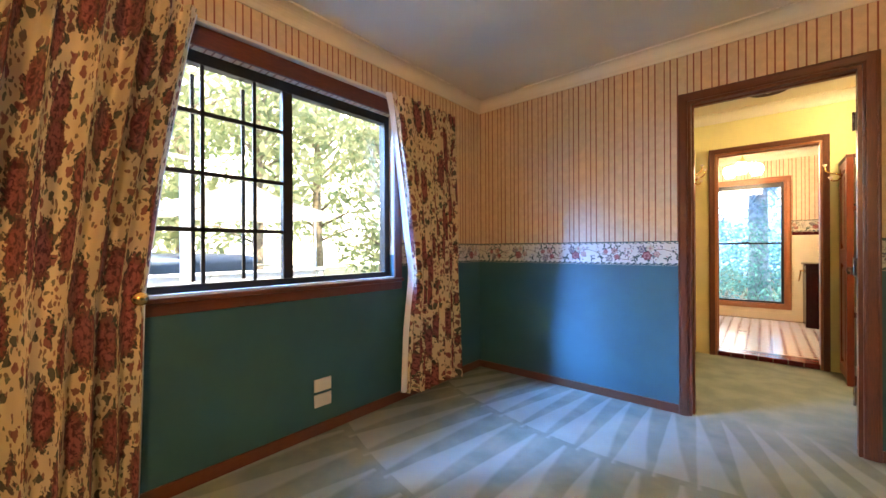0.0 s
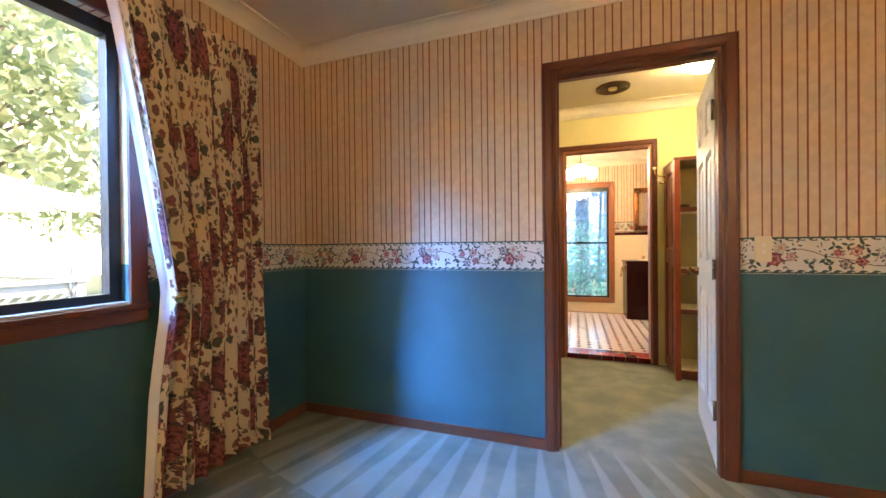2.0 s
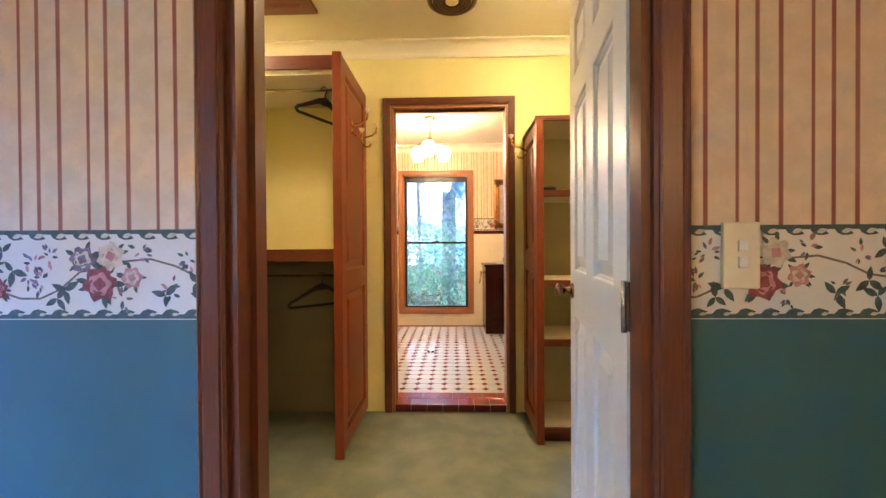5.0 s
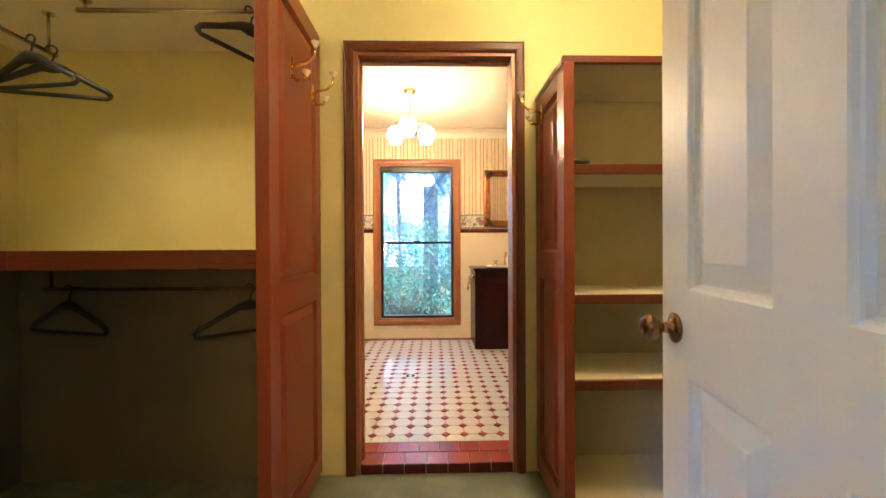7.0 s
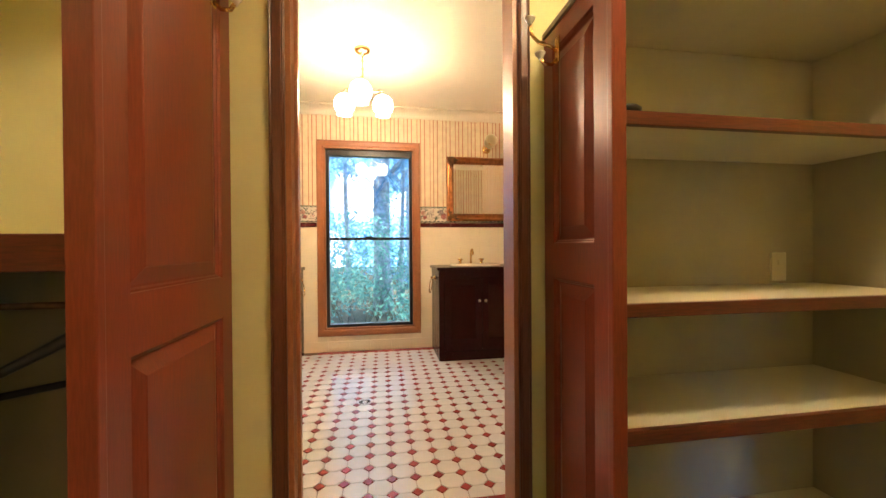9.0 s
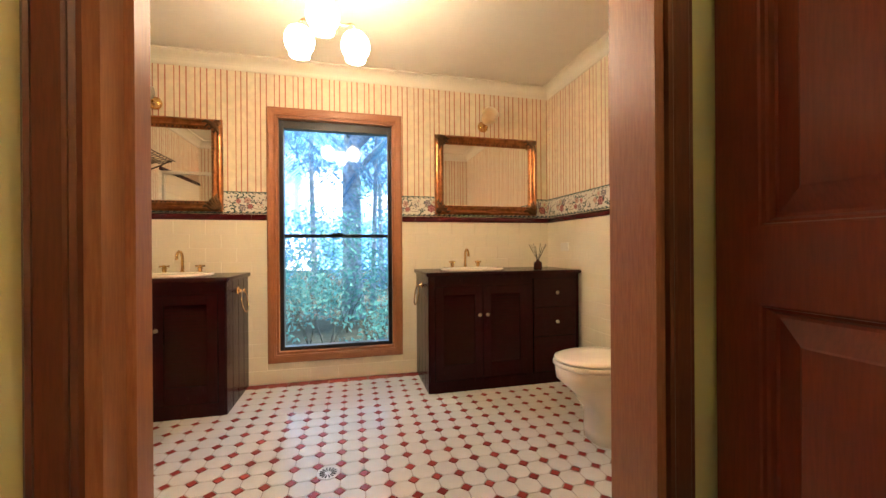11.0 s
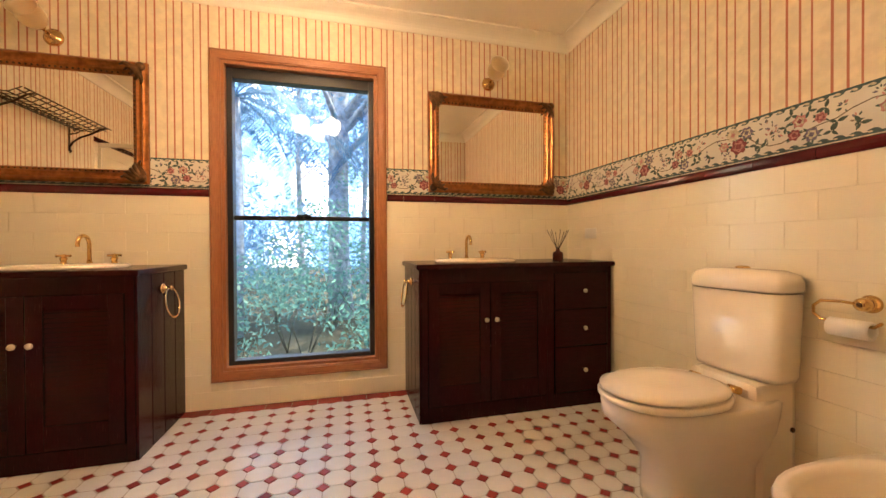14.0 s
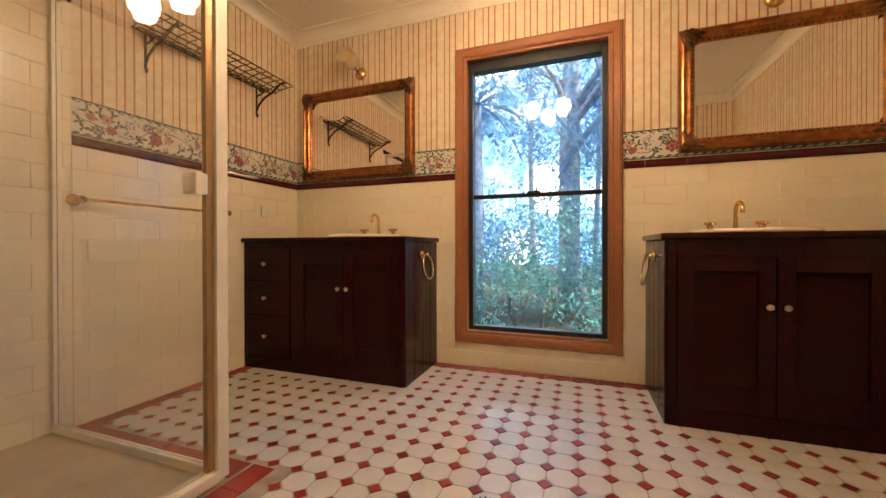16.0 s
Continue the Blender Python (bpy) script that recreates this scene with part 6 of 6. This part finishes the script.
k = Mat("cream_wall_tile_piece", 0.18)
rv = k.n("ObjectInfo").outputs["Random"]
k.colour(k.mix(rv, (0.775, 0.69, 0.515), (0.80, 0.715, 0.54)))
k.bump(k.noise(k.pos(), 9, 2), 0.05, 0.003)
TILE = k.m
k = Mat("maroon_tile_piece", 0.15)
rv = k.n("ObjectInfo").outputs["Random"]
k.colour(k.mix(rv, (0.24, 0.035, 0.028), (0.34, 0.058, 0.045)))
MAROON = k.m
shared = {}
TW, TH = 0.211, 0.1055


def place(name, me, parent, m):
    ob = new(name, me)
    ob.parent = parent
    ob.matrix_basis = m
    return ob


def tiled(wall, axis, face, out, u0, u1, holes, shift, rows=12, cap=1.341):
    """Running-bond wall tiles and the maroon capping, as pieces of a wall."""
    par = bpy.data.objects[wall]
    if axis == "y":
        base = Matrix(((1, 0, 0, 0), (0, 0, out, face), (0, 1, 0, 0), (0, 0, 0, 1)))
    else:
        base = Matrix(((0, 0, out, face), (1, 0, 0, 0), (0, 1, 0, 0), (0, 0, 0, 1)))
    for j in range(rows):
        z0, z1 = FB + j * TH, FB + (j + 1) * TH
        u = u0 - (TW * 0.5 if j % 2 else 0.0) - shift
        while u < u1:
            a, b = max(u, u0), min(u + TW, u1)
            u += TW
            segs = [(a, b)]
            for h0, h1, hz0, hz1 in holes:
                if z1 > hz0 + 0.001 and z0 < hz1 - 0.001:
                    nxt = []
                    for p, q in segs:
                        if q <= h0 or p >= h1:
                            nxt.append((p, q))
                        else:
                            nxt += [(p, h0)] if p < h0 else []
                            nxt += [(h1, q)] if q > h1 else []
                    segs = nxt
            for p, q in segs:
                w = round(q - p - 0.0008, 4)
                if w < 0.006:
                    continue
                key = ("t", w)
                if key not in shared:
                    shared[key] = tile_mesh("wall_tile", w, TH - 0.0008, 0.004, TILE, 0.0010)
                tilt = Matrix.Rotation(random.uniform(-0.0004, 0.0004), 4, "X") @ Matrix.Rotation(random.uniform(-0.0004, 0.0004), 4, "Y")
                place("wall_tile", shared[key], par, base @ Matrix.Translation(((p + q) / 2, (z0 + z1) / 2, 0)) @ tilt)
    # capping
    u = u0 - shift
    while u < u1:
        a, b = max(u, u0), min(u + TW, u1)
        u += TW
        segs = [(a, b)]
        for h0, h1, hz0, hz1 in holes:
            if hz1 > cap > hz0:
                segs = [s for p, q in segs for s in ([(p, q)] if q <= h0 or p >= h1 else ([(p, h0)] if p < h0 else []) + ([(h1, q)] if q > h1 else []))]
        for p, q in segs:
            w = round(q - p - 0.0025, 3)
            if w < 0.006:
                continue
            key = ("c", w)
            if key not in shared:
                bm = B()
                prof = [(-0.023, 0.0), (-0.023, 0.007), (-0.017, 0.013), (-0.006, 0.016), (0.008, 0.015), (0.018, 0.010), (0.0225, 0.003), (0.0225, 0.0)]
                loft(bm, [[(-w / 2, z, d) for z, d in prof], [(w / 2, z, d) for z, d in prof]], smooth=False)
                shared[key] = mesh("capping_tile", bm, M["maroon_trim"])
            place("capping_tile", shared[key], par, base @ Matrix.Translation(((p + q) / 2, cap, 0)))


WH = (W2[0] - 0.063, W2[1] + 0.063, W2[2] - 0.063, W2[3])
tiled("wall_bathroom_north", "y", BY1, -1, BX0, BX1, [WH], 0.03)
tiled("wall_bathroom_east", "x", BX1, -1, BY0, BY1, [], 0.10)
tiled("wall_bathroom_west", "x", BX0, 1, SH_Y + 0.066, BY1, [], 0.05)
tiled("wall_shower_west", "x", BX0, 1, BY0, SH_Y + 0.065, [], 0.12, 18, 1.971)

# floor: maroon edge tiles, cream octagons and maroon dots
fl = bpy.data.objects["floor_bathroom"]
RIM = 0.088


def edge_run(x0, x1, y0, y1, along, pitch=0.109, name="edge_tile"):
    n = max(1, round(((x1 - x0) if along == "x" else (y1 - y0)) / pitch))
    for i in range(n):
        if along == "x":
            a, b, c, d = x0 + (x1 - x0) * i / n, x0 + (x1 - x0) * (i + 1) / n, y0, y1
        else:
            a, b, c, d = x0, x1, y0 + (y1 - y0) * i / n, y0 + (y1 - y0) * (i + 1) / n
        key = ("e", round(b - a, 3), round(d - c, 3))
        if key not in shared:
            shared[key] = tile_mesh("edge_tile", b - a - 0.003, d - c - 0.003, 0.006, MAROON)
        place(name, shared[key], fl, Matrix.Translation(((a + b) / 2, (c + d) / 2, FB - 0.006)))


edge_run(BX0, BX1, BY1 - RIM, BY1, "x", 0.15)
edge_run(BX0, BX0 + RIM, SH_Y + 0.12, BY1 - RIM, "y", 0.15)
edge_run(BX1 - RIM, BX1, BY0 + 0.107, BY1 - RIM, "y", 0.15)
edge_run(BX0, SH_X + 0.02, SH_Y + 0.022, SH_Y + 0.12, "x", 0.15)
edge_run(SH_X + 0.032, SH_X + 0.13, BY0 + 0.107, SH_Y + 0.12, "y", 0.15)
edge_run(SH_X + 0.032, BX1, BY0, BY0 + 0.107, "x")
edge_run(D2[0] + 0.02, D2[1] - 0.02, 4.951, BY0, "x")
n = 7
for i in range(n):
    bm = B()
    w = (D2[1] - D2[0] - 0.04) / n
    a = D2[0] + 0.02 + i * w
    box(bm, a + 0.0015, a + w - 0.0015, 4.945, 4.9525, 0.002, FB - 0.001, 0.001)
    part("riser_tile", bm, M["maroon_trim"], fl)

PIT, CUT = 0.1073, 0.0285
X_LO, X_HI, Y_LO, Y_HI = BX0 + RIM, BX1 - RIM, BY0 + 0.107, BY1 - RIM
j2 = 0.0017


def ring8(s, c):
    return [(-s + c, -s), (s - c, -s), (s, -s + c), (s, s - c), (s - c, s), (-s + c, s), (-s, s - c), (-s, -s + c)]


def slab(rings):
    bm = B()
    loft(bm, rings, smooth=False)
    return bm


s = PIT / 2 - j2
octo = mesh("octagon_tile", slab([[(x, y, 0.0) for x, y in ring8(s, CUT)], [(x, y, 0.0052) for x, y in ring8(s, CUT)], [(x, y, 0.006) for x, y in ring8(s - 0.0012, CUT)]]), M["octagon"])
q = CUT - 2.2 * j2
dot = mesh("dot_tile", slab([[(q, 0, 0), (0, q, 0), (-q, 0, 0), (0, -q, 0)], [(q, 0, 0.0052), (0, q, 0.0052), (-q, 0, 0.0052), (0, -q, 0.0052)], [(q - 0.001, 0, 0.006), (0, q - 0.001, 0.006), (-q + 0.001, 0, 0.006), (0, -q + 0.001, 0.006)]]), MAROON)
rest_o, rest_d = ([], []), ([], [])
for i in range(-20, 18):
    for j in range(-3, 25):
        cx, cy = 0.058 + (i + 0.5) * PIT, 6.640 + (j - 12.5) * PIT
        inside = X_LO - PIT / 2 < cx < X_HI + PIT / 2 and Y_LO - PIT / 2 < cy < Y_HI + PIT / 2
        dx, dy = cx - PIT / 2, cy - PIT / 2
        in_shower = cx < SH_X + 0.13 + 0.03 and cy < SH_Y + 0.12 + 0.03
        if inside and not in_shower:
            whole = X_LO + s < cx < X_HI - s and Y_LO + s < cy < Y_HI - s
            if whole and -0.85 < cx < 0.88 and cy < 7.05:
                place("octagon_tile", octo, fl, Matrix.Translation((cx, cy, FB - 0.006 + random.uniform(-0.0003, 0.0002))))
            else:
                base = len(rest_o[0])
                for r, z in ((ring8(s, CUT), FB - 0.0008), (ring8(s - 0.0012, CUT), FB)):
                    rest_o[0].extend((min(max(cx + x, X_LO), X_HI), min(max(cy + y, Y_LO), Y_HI), z) for x, y in r)
                rest_o[1].append(tuple(base + 8 + a for a in range(8)))
                rest_o[1].extend((base + a, base + (a + 1) % 8, base + 8 + (a + 1) % 8, base + 8 + a) for a in range(8))
        if X_LO < dx < X_HI and Y_LO < dy < Y_HI and not (dx < SH_X + 0.13 and dy < SH_Y + 0.12):
            if -0.85 < dx < 0.88 and dy < 7.05:
                place("dot_tile", dot, fl, Matrix.Translation((dx, dy, FB - 0.0058)))
            else:
                base = len(rest_d[0])
                rest_d[0].extend((min(max(dx + x, X_LO), X_HI), min(max(dy + y, Y_LO), Y_HI), FB + 0.0002) for x, y in ((q, 0), (0, q), (-q, 0), (0, -q)))
                rest_d[1].append((base, base + 1, base + 2, base + 3))
for nm, (vs, fs), m in (("octagon_tiles", rest_o, M["octagon"]), ("dot_tiles", rest_d, MAROON)):
    me = bpy.data.meshes.new(nm)
    me.from_pydata(vs, [], fs)
    me.materials.append(m)
    ob = new(nm, me)
    ob.parent = fl
    tagged(ob, kind="stuff")
